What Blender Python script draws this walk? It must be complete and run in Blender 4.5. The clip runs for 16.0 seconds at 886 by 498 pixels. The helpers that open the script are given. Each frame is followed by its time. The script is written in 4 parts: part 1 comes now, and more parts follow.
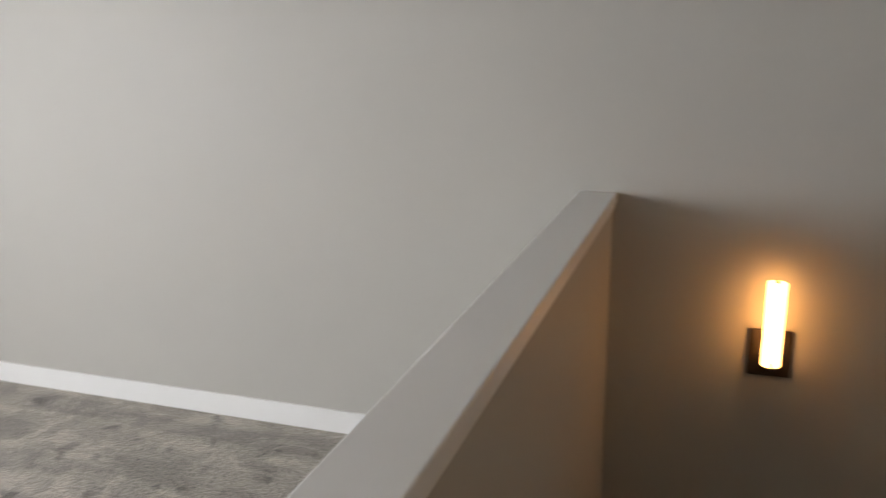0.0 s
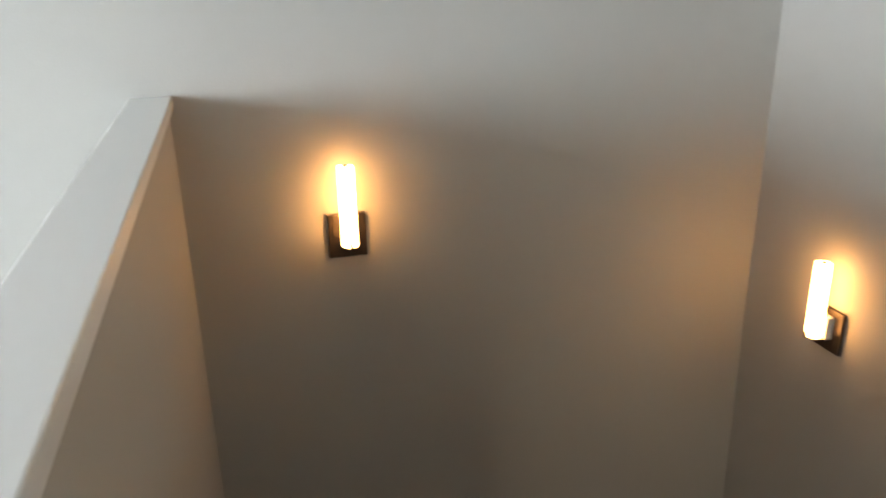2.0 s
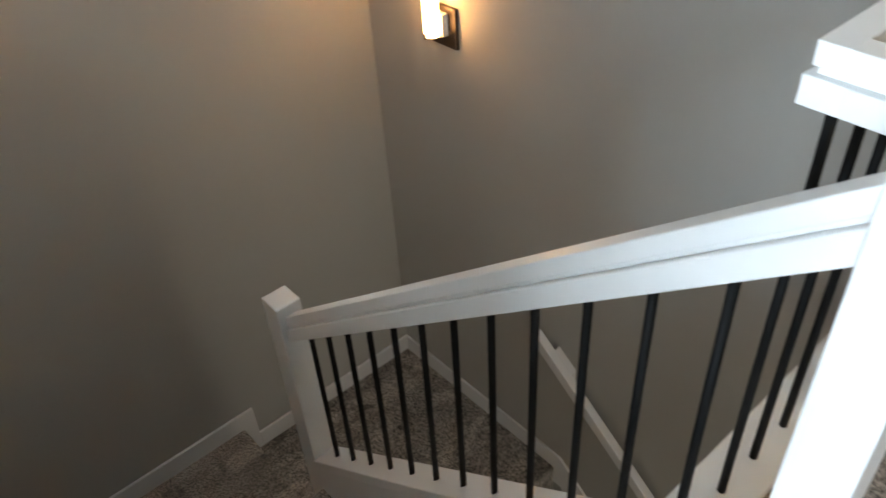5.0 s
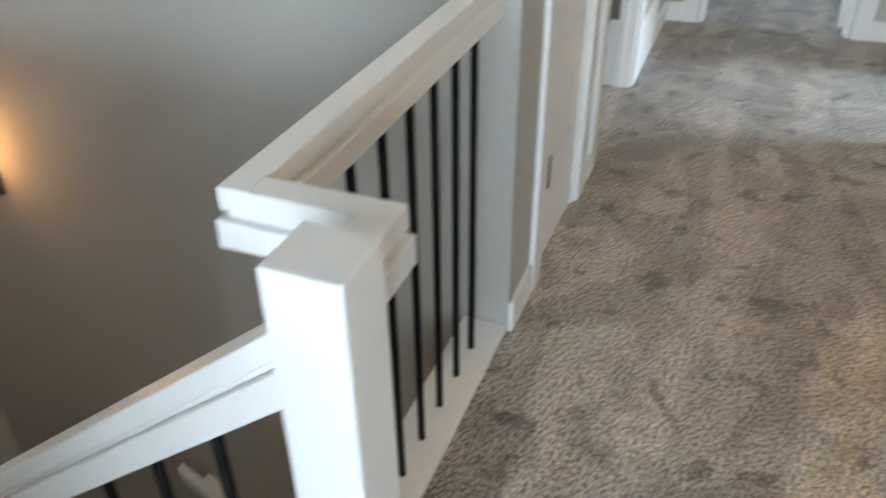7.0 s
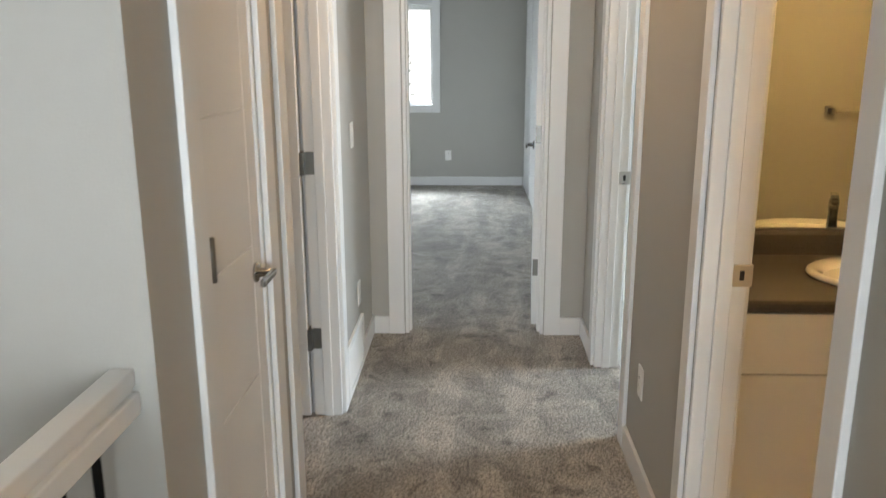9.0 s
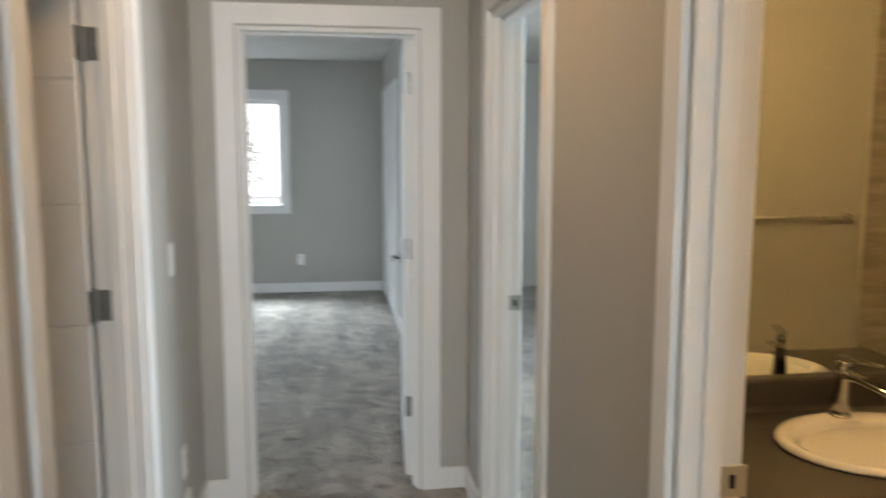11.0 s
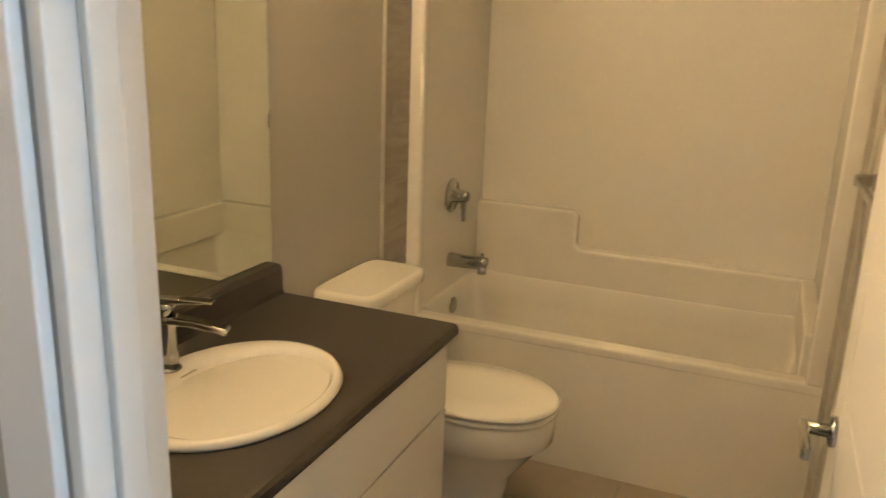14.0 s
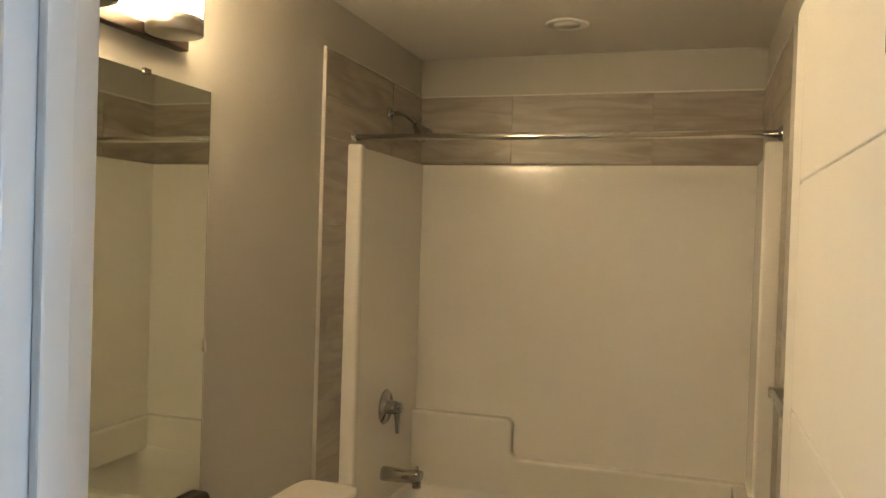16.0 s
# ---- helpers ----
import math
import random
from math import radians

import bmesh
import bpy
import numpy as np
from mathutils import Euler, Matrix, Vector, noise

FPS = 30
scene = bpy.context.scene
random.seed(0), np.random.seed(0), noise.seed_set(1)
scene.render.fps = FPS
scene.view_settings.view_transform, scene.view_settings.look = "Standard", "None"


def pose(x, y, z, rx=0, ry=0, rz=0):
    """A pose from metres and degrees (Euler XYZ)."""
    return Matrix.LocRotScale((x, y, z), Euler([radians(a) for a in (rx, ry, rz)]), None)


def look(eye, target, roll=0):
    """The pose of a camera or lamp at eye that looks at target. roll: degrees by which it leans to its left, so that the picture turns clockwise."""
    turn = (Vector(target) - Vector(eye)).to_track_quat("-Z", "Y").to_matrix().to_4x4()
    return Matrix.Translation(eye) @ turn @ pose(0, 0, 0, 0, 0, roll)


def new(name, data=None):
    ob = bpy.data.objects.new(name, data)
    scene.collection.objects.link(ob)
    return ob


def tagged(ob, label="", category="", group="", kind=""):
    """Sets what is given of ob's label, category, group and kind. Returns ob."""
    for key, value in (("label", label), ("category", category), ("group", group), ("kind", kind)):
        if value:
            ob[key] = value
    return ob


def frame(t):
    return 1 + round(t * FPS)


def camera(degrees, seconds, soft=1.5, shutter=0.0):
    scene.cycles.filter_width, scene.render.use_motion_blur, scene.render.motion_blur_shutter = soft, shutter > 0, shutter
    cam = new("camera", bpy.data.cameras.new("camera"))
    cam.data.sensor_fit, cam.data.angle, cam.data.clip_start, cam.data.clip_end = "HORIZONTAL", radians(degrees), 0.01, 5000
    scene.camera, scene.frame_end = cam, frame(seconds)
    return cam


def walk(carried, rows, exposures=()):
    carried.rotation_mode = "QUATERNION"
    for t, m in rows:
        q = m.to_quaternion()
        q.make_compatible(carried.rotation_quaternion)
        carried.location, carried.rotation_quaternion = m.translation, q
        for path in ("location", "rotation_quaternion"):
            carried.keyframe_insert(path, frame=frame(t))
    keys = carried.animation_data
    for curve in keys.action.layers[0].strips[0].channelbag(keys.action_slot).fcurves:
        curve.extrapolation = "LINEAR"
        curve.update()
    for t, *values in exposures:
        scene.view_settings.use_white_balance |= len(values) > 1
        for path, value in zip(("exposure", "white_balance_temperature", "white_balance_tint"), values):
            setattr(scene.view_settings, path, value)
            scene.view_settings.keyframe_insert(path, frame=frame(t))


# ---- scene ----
cam = camera(58.85, 16.0, soft=1.3, shutter=0.5)
PATH = [
    (0, 0.115, 0.496, 1.553, 18.87, -14.30, 0.87),
    (0.5, 0.074, 0.507, 1.531, 8.38, -14.53, 0.97),
    (1, 0.030, 0.517, 1.538, -0.45, -15.71, 0.80),
    (1.5, -0.005, 0.560, 1.534, -8.32, -17.56, 1.04),
    (2, 0.015, 0.549, 1.456, -14.81, -20.27, 1.28),
    (2.5, 0.040, 0.574, 1.479, -18.85, -25.25, 1.09),
    (3, 0.060, 0.592, 1.459, -23.19, -28.97, 1.36),
    (3.5, 0.050, 0.605, 1.426, -28.03, -31.78, 1.62),
    (5.8, 0.265, 0.511, 1.372, -50.65, -40.65, 2.71),
    (6.4, 0.323, 0.463, 1.394, -59.16, -38.84, 1.78),
    (7, 0.416, 0.385, 1.417, -68.54, -34.38, 0.66),
    (7.5, 0.462, 0.283, 1.456, -75.77, -29.27, 0.41),
    (7.8, 0.518, 0.258, 1.475, -79.55, -25.92, 0.32),
    (8, 0.551, 0.255, 1.482, -81.42, -23.41, 0.12),
    (8.5, 0.621, 0.270, 1.496, -85.17, -17.40, 0.24),
    (10.8, 1.433, 0.298, 1.529, -94.48, -6.68, 0.13),
    (11, 1.488, 0.298, 1.535, -98.37, -7.32, -0.08),
    (11.5, 1.659, 0.289, 1.524, -108.64, -9.13, -0.25),
    (12, 1.840, 0.197, 1.493, -117.11, -10.19, -1.20),
    (12.5, 2.008, 0.158, 1.526, -129.97, -12.39, -1.03),
    (13, 2.133, 0.167, 1.557, -142.54, -14.69, -1.06),
    (13.5, 2.170, 0.188, 1.556, -151.44, -15.86, -1.46),
    (14, 2.164, 0.196, 1.548, -157.24, -15.21, -2.02),
    (14.5, 2.172, 0.188, 1.575, -160.40, -12.41, -2.47),
    (15, 2.160, 0.204, 1.587, -161.47, -7.62, -1.89),
    (15.5, 2.152, 0.229, 1.609, -161.92, -3.56, -2.07),
    (16, 2.152, 0.238, 1.624, -162.20, -0.94, -1.81),
]
EXPOSE = [(0.0, -0.55, 8000, 19), (1.0, -0.2, 7900, 17), (2.0, 0.45, 7200, 12), (3.5, 1.0, 6300, 7), (6.0, 0.72, 6600, 9), (7.0, 0.58, 6600, 8), (8.0, 0.52, 7300, 11), (8.5, 0.35, 7500, 12), (11.0, 0.1, 7400, 12), (11.5, 0.2, 7300, 11), (12.5, 0.4, 7400, 11), (13.5, 0.45, 6500, 8), (14.5, 0.44, 6000, 6), (16.0, 0.05, 5500, 5)]
walk(cam, [(t, pose(x, y, z, 90 + pitch, roll, yaw)) for t, x, y, z, yaw, pitch, roll in PATH], EXPOSE)

# ---- world, sun and lamps ----
sky_world = bpy.data.worlds.new("sky")
scene.world = sky_world
sky_world.use_nodes = True
sky_nodes = sky_world.node_tree
sky_tex = sky_nodes.nodes.new("ShaderNodeTexSky")
sky_tex.sky_type, sky_tex.sun_disc = "NISHITA", False
sky_tex.dust_density, sky_tex.ozone_density = 0.2, 3.0
sky_tex.sun_elevation, sky_tex.sun_rotation = radians(35), radians(200)
sky_nodes.links.new(sky_tex.outputs["Color"], sky_nodes.nodes["Background"].inputs["Color"])
sky_nodes.nodes["Background"].inputs["Strength"].default_value = 0.15


def area_lamp(name, eye, target, sx, sy, watts, color):
    lamp = bpy.data.lights.new(name, "AREA")
    lamp.shape, lamp.size, lamp.size_y, lamp.energy, lamp.color = "RECTANGLE", sx, sy, watts, color
    ob = new(name, lamp)
    ob.matrix_world = look(eye, target)
    return ob


sun_data = bpy.data.lights.new("sun", "SUN")
sun_data.energy, sun_data.angle, sun_data.color = 2.6, radians(8), (1, 0.96, 0.9)
new("sun", sun_data).matrix_world = look((0, 0, 0), (0.28, 0.77, -0.57))

XW_SKY = 9.943                                     # bedroom window wall
DAY = (0.68, 0.835, 1.0)
area_lamp("loft_window_light", (-4.94, -0.45, 1.475), (0, 0.0, 1.475), 3.2, 1.4, 350, DAY)
area_lamp("bedroom_window_light", (6.2, 3.58, 1.5), (6.2, 2.3, 0), 1.9, 1.15, 62, (0.58, 0.77, 1.0))
area_lamp("bedroom_sky_light", (XW_SKY + 1.0, 1.25, 2.8), (6.4, 0.9, 0), 1.8, 0.9, 600, (0.62, 0.80, 1.0))
# Fill light coming up the stairwell; no source is known there.
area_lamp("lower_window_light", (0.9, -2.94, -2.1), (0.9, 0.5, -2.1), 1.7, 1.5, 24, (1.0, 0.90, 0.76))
area_lamp("small_bedroom_window_light", (4.9, -4.04, 1.5), (4.9, 0, 1.5), 1.35, 1.15, 190, (0.60, 0.79, 1.0))


# ---- materials ----
def node_material(name):
    m = bpy.data.materials.new(name)
    m.use_nodes = True
    return m, m.node_tree.nodes, m.node_tree.links, m.node_tree.nodes["Principled BSDF"]


def surface(name, color, rough=0.6, metal=0.0, grain=0.06, scale=3.0, bump=0.0, bump_scale=200.0, rough_var=0.08, coat=0.0, per_piece=0.0):
    """A painted, moulded or metal surface: slow colour drift, uneven gloss and fine relief."""
    m, n, l, b = node_material(name)
    tc = n.new("ShaderNodeTexCoord")
    slow = n.new("ShaderNodeTexNoise")
    slow.inputs["Scale"].default_value, slow.inputs["Detail"].default_value = scale, 5
    l.new(tc.outputs["Object"], slow.inputs["Vector"])
    ramp = n.new("ShaderNodeMapRange")
    ramp.inputs["From Min"].default_value, ramp.inputs["From Max"].default_value = 0.25, 0.75
    ramp.inputs["To Min"].default_value, ramp.inputs["To Max"].default_value = 1 - grain, 1 + grain
    l.new(slow.outputs["Fac"], ramp.inputs["Value"])
    mul = n.new("ShaderNodeVectorMath")
    mul.operation = "SCALE"
    mul.inputs[0].default_value = color
    l.new(ramp.outputs["Result"], mul.inputs["Scale"])
    out = mul.outputs["Vector"]
    if per_piece:
        info = n.new("ShaderNodeObjectInfo")
        pr = n.new("ShaderNodeMapRange")
        pr.inputs["To Min"].default_value, pr.inputs["To Max"].default_value = 1 - per_piece, 1 + per_piece
        l.new(info.outputs["Random"], pr.inputs["Value"])
        mul2 = n.new("ShaderNodeVectorMath")
        mul2.operation = "SCALE"
        l.new(out, mul2.inputs[0])
        l.new(pr.outputs["Result"], mul2.inputs["Scale"])
        out = mul2.outputs["Vector"]
    l.new(out, b.inputs["Base Color"])
    fine = n.new("ShaderNodeTexNoise")
    fine.inputs["Scale"].default_value, fine.inputs["Detail"].default_value = bump_scale, 4
    l.new(tc.outputs["Object"], fine.inputs["Vector"])
    rr = n.new("ShaderNodeMapRange")
    rr.inputs["To Min"].default_value, rr.inputs["To Max"].default_value = max(0.02, rough - rough_var), min(1, rough + rough_var)
    l.new(slow.outputs["Fac"], rr.inputs["Value"])
    l.new(rr.outputs["Result"], b.inputs["Roughness"])
    b.inputs["Metallic"].default_value = metal
    b.inputs["Coat Weight"].default_value = coat
    if bump:
        bp = n.new("ShaderNodeBump")
        bp.inputs["Strength"].default_value, bp.inputs["Distance"].default_value = bump, 0.002
        l.new(fine.outputs["Fac"], bp.inputs["Height"])
        l.new(bp.outputs["Normal"], b.inputs["Normal"])
    return m


def carpet_material(name, dark, light):
    """Cut-pile carpet: twisted yarn flecks, brushed patches where the pile lies another way, foot marks."""
    m, n, l, b = node_material(name)
    tc = n.new("ShaderNodeTexCoord")

    def tex(scale, detail, rough=0.6, distort=0.0):
        t = n.new("ShaderNodeTexNoise")
        t.inputs["Scale"].default_value, t.inputs["Detail"].default_value = scale, detail
        t.inputs["Roughness"].default_value, t.inputs["Distortion"].default_value = rough, distort
        l.new(tc.outputs["Object"], t.inputs["Vector"])
        return t

    def mrange(src, a0, a1, b0, b1):
        r = n.new("ShaderNodeMapRange")
        r.inputs["From Min"].default_value, r.inputs["From Max"].default_value = a0, a1
        r.inputs["To Min"].default_value, r.inputs["To Max"].default_value = b0, b1
        l.new(src, r.inputs["Value"])
        return r.outputs["Result"]

    def math2(op, a, c):
        k = n.new("ShaderNodeMath")
        k.operation = op
        l.new(a, k.inputs[0])
        l.new(c, k.inputs[1])
        return k.outputs[0]

    yarn = tex(260, 3, 0.75)
    tuft = tex(98, 3, 0.8)
    patch = tex(4.6, 5, 0.6, 1.1)
    marks = tex(9.0, 2, 0.5, 0.3)
    fleck = math2("ADD", mrange(yarn.outputs["Fac"], 0.38, 0.62, 0.0, 0.42), mrange(tuft.outputs["Fac"], 0.43, 0.57, 0.0, 0.58))
    mix = n.new("ShaderNodeMix")
    mix.data_type = "RGBA"
    mix.inputs["A"].default_value, mix.inputs["B"].default_value = (*dark, 1), (*light, 1)
    l.new(fleck, mix.inputs["Factor"])
    brushed = n.new("ShaderNodeMapping")
    brushed.inputs["Scale"].default_value, brushed.inputs["Rotation"].default_value = (0.55, 3.2, 1), (0, 0, 0.12)
    l.new(tc.outputs["Object"], brushed.inputs["Vector"])
    stroke = tex(1.5, 3, 0.5, 0.4)
    l.new(brushed.outputs[0], stroke.inputs["Vector"])
    lay = math2("MULTIPLY", mrange(patch.outputs["Fac"], 0.45, 0.56, 0.80, 1.12), mrange(marks.outputs["Fac"], 0.33, 0.39, 0.58, 1.04))
    lay = math2("MULTIPLY", lay, mrange(stroke.outputs["Fac"], 0.47, 0.53, 0.84, 1.10))
    sc = n.new("ShaderNodeVectorMath")
    sc.operation = "SCALE"
    l.new(mix.outputs["Result"], sc.inputs[0])
    l.new(lay, sc.inputs["Scale"])
    l.new(sc.outputs["Vector"], b.inputs["Base Color"])
    b.inputs["Roughness"].default_value = 0.95
    b.inputs["Sheen Weight"].default_value, b.inputs["Sheen Roughness"].default_value = 0.3, 0.45
    b.inputs["Specular IOR Level"].default_value = 0.1
    bp = n.new("ShaderNodeBump")
    bp.inputs["Strength"].default_value, bp.inputs["Distance"].default_value = 0.55, 0.004
    l.new(fleck, bp.inputs["Height"])
    l.new(bp.outputs["Normal"], b.inputs["Normal"])
    return m


def stone_tile_material(name):
    """Glazed tile with wavy veins along its length, each piece a little different."""
    m, n, l, b = node_material(name)
    tc = n.new("ShaderNodeTexCoord")
    info = n.new("ShaderNodeObjectInfo")
    off = n.new("ShaderNodeVectorMath")
    off.operation = "MULTIPLY_ADD"
    comb = n.new("ShaderNodeCombineXYZ")
    for axis in "XYZ":
        l.new(info.outputs["Random"], comb.inputs[axis])
    l.new(comb.outputs[0], off.inputs[0])
    off.inputs[1].default_value = (7, 11, 13)
    l.new(tc.outputs["Object"], off.inputs[2])
    mp = n.new("ShaderNodeMapping")
    mp.inputs["Scale"].default_value = (1.1, 1.1, 7)
    l.new(off.outputs[0], mp.inputs["Vector"])
    w = n.new("ShaderNodeTexNoise")
    w.inputs["Scale"].default_value, w.inputs["Detail"].default_value, w.inputs["Distortion"].default_value = 2.2, 6, 1.2
    l.new(mp.outputs[0], w.inputs["Vector"])
    cr = n.new("ShaderNodeValToRGB")
    cr.color_ramp.elements[0].position, cr.color_ramp.elements[0].color = 0.36, (0.25, 0.22, 0.19, 1)
    cr.color_ramp.elements[1].position, cr.color_ramp.elements[1].color = 0.66, (0.37, 0.335, 0.295, 1)
    e = cr.color_ramp.elements.new(0.5)
    e.color = (0.31, 0.278, 0.243, 1)
    l.new(w.outputs["Fac"], cr.inputs["Fac"])
    l.new(cr.outputs["Color"], b.inputs["Base Color"])
    b.inputs["Roughness"].default_value = 0.35
    return m


def glow(name, color, strength):
    m, n, l, b = node_material(name)
    b.inputs["Base Color"].default_value = (0.9, 0.88, 0.84, 1)
    b.inputs["Roughness"].default_value = 0.3
    b.inputs["Emission Color"].default_value, b.inputs["Emission Strength"].default_value = (*color, 1), strength
    return m


WALL = surface("greige_wall_paint", (0.420, 0.405, 0.370), 0.62, grain=0.02, scale=1.2, bump=0.25, bump_scale=160)
CEIL = surface("textured_ceiling_paint", (0.66, 0.645, 0.62), 0.85, grain=0.03, scale=2, bump=0.9, bump_scale=70)
TRIM = surface("white_trim_paint", (0.77, 0.765, 0.75), 0.38, grain=0.02, scale=4, bump=0.04, bump_scale=90)
DOOR = surface("white_door_paint", (0.76, 0.755, 0.74), 0.42, grain=0.02, scale=3, bump=0.05, bump_scale=120)
CARPET = carpet_material("grey_carpet", (0.022, 0.019, 0.016), (0.66, 0.59, 0.51))
VINYL = surface("pale_vinyl_plank", (0.42, 0.36, 0.29), 0.45, grain=0.16, scale=6, bump=0.1, bump_scale=60, per_piece=0.12)
BLACK = surface("black_iron", (0.005, 0.005, 0.005), 0.6, grain=0.1, scale=30, bump=0.1)
BRONZE = surface("dark_bronze", (0.060, 0.045, 0.036), 0.35, metal=0.7, grain=0.12, scale=20)
NICKEL = surface("brushed_nickel", (0.50, 0.48, 0.45), 0.30, metal=1.0, grain=0.05, scale=30)
CHROME = surface("chrome", (0.40, 0.40, 0.39), 0.06, metal=1.0, grain=0.02, scale=12, rough_var=0.03)
BRIGHT = surface("polished_steel", (0.78, 0.77, 0.74), 0.16, metal=1.0, grain=0.02, scale=12)
ACRYLIC = surface("white_acrylic", (0.78, 0.76, 0.72), 0.20, grain=0.015, scale=2, rough_var=0.05, coat=0.12)
CERAMIC = surface("white_ceramic", (0.82, 0.80, 0.76), 0.08, grain=0.01, scale=4, rough_var=0.03, coat=0.5)
COUNTER = surface("dark_laminate", (0.040, 0.034, 0.030), 0.40, grain=0.25, scale=140, bump=0.15, bump_scale=400)
CABINET = surface("white_cabinet_laminate", (0.76, 0.74, 0.70), 0.35, grain=0.015, scale=3)
PLASTIC = surface("white_plastic", (0.80, 0.79, 0.77), 0.35, grain=0.01, scale=10)
GROUT = surface("grey_grout", (0.30, 0.275, 0.25), 0.9, grain=0.1, scale=40)
TILE = stone_tile_material("veined_stone_tile")
HINGE = surface("satin_steel", (0.24, 0.235, 0.22), 0.38, metal=0.9, grain=0.05, scale=30)
# Edge metal: the bright reflection is put into its pale base colour.
EDGE = surface("reflection_pale_metal", (0.58, 0.56, 0.52), 0.35, metal=0.4, grain=0.03, scale=20)
DARKGAP = surface("dark_gap", (0.02, 0.02, 0.02), 0.9)
MIRROR = surface("silvered_mirror", (0.78, 0.81, 0.74), 0.01, metal=1.0, grain=0.0, rough_var=0.01)
SCONCE_GLOW = glow("lit_opal_glass", (1.0, 0.49, 0.16), 15)
VANITY_GLOW = glow("lit_vanity_glass", (1.0, 0.65, 0.30), 72)
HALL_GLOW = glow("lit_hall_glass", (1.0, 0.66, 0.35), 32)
BLACK.node_tree.nodes["Principled BSDF"].inputs["Specular IOR Level"].default_value = 0.15
GLASS, _gn, _gl, _gb = node_material("window_glass")
_gb.inputs["Transmission Weight"].default_value, _gb.inputs["Roughness"].default_value = 1.0, 0.0
_gb.inputs["IOR"].default_value = 1.1


# ---- mesh helpers ----
def add_box(bm, x0, x1, y0, y1, z0, z1, bevel=0.0, segs=2):
    """An axis-aligned box added to bm, with its edges rounded."""
    b2 = bmesh.new()
    bmesh.ops.create_cube(b2, size=1)
    for v in b2.verts:
        v.co = Vector(((x0 + x1) / 2 + v.co.x * (x1 - x0), (y0 + y1) / 2 + v.co.y * (y1 - y0), (z0 + z1) / 2 + v.co.z * (z1 - z0)))
    if bevel:
        bmesh.ops.bevel(b2, geom=list(b2.edges), offset=bevel, segments=segs, affect="EDGES", profile=0.5)
    merge(bm, b2)
    return bm


def merge(bm, b2, m=None):
    tmp = bpy.data.meshes.new("tmp")
    b2.to_mesh(tmp)
    b2.free()
    if m is not None:
        tmp.transform(m)
    bm.from_mesh(tmp)
    bpy.data.meshes.remove(tmp)


def boxes(*rows, bevel=0.0, segs=2):
    bm = bmesh.new()
    for r in rows:
        add_box(bm, *r, bevel=bevel, segs=segs)
    return bm


def add_lathe(bm, profile, m=None, n=32):
    """A turned body: profile of (radius, height) about z, closed at both ends, then placed by m."""
    b2 = bmesh.new()
    rings = [[b2.verts.new((r * math.cos(2 * math.pi * i / n), r * math.sin(2 * math.pi * i / n), z)) for i in range(n)] for r, z in profile]
    for a, c in zip(rings, rings[1:]):
        for i in range(n):
            b2.faces.new((a[i], a[(i + 1) % n], c[(i + 1) % n], c[i]))
    b2.faces.new(list(reversed(rings[0])))
    b2.faces.new(rings[-1])
    for f in b2.faces:
        f.smooth = True
    merge(bm, b2, m)
    return bm


def lathe(profile, m=None, n=32):
    return add_lathe(bmesh.new(), profile, m, n)


def add_tube(bm, points, r, n=14):
    """A round bar along a run of points."""
    b2 = bmesh.new()
    pts = [Vector(p) for p in points]
    rings = []
    up = Vector((0.13, 0.31, 0.94))
    for i, p in enumerate(pts):
        d = (pts[min(i + 1, len(pts) - 1)] - pts[max(i - 1, 0)]).normalized()
        u = d.cross(up).normalized()
        w = d.cross(u)
        rings.append([b2.verts.new(p + r * (u * math.cos(2 * math.pi * k / n) + w * math.sin(2 * math.pi * k / n))) for k in range(n)])
    for a, c in zip(rings, rings[1:]):
        for k in range(n):
            b2.faces.new((a[k], a[(k + 1) % n], c[(k + 1) % n], c[k]))
    b2.faces.new(list(reversed(rings[0])))
    b2.faces.new(rings[-1])
    for f in b2.faces:
        f.smooth = len(f.verts) == 4
    bmesh.ops.recalc_face_normals(b2, faces=b2.faces)
    merge(bm, b2)
    return bm


def tube(points, r, n=14):
    return add_tube(bmesh.new(), points, r, n)


def add_prism(bm, outline, axis, a, c, bevel=0.0):
    """A flat outline of (u, v) pushed from a to c along an axis. x: (y, z); y: (x, z); z: (x, y)."""
    place = {"x": lambda u, v, w: (w, u, v), "y": lambda u, v, w: (u, w, v), "z": lambda u, v, w: (u, v, w)}[axis]
    b2 = bmesh.new()
    lo = [b2.verts.new(place(u, v, a)) for u, v in outline]
    hi = [b2.verts.new(place(u, v, c)) for u, v in outline]
    n = len(outline)
    b2.faces.new(lo)
    b2.faces.new(list(reversed(hi)))
    for i in range(n):
        b2.faces.new((lo[i], hi[i], hi[(i + 1) % n], lo[(i + 1) % n]))
    bmesh.ops.recalc_face_normals(b2, faces=b2.faces)
    if bevel:
        bmesh.ops.bevel(b2, geom=list(b2.edges), offset=bevel, segments=2, affect="EDGES", profile=0.5)
    merge(bm, b2)
    return bm


def prism(outline, axis, a, c, bevel=0.0):
    return add_prism(bmesh.new(), outline, axis, a, c, bevel)


def mesh_of(name, bm, material):
    me = bpy.data.meshes.new(name)
    bm.to_mesh(me)
    bm.free()
    me.materials.append(material)
    return me


def thing(name, x, y, z, label, category, group=""):
    ob = new(name)
    ob.empty_display_size = 0.05
    ob.matrix_world = pose(x, y, z)
    return tagged(ob, label, category, group)


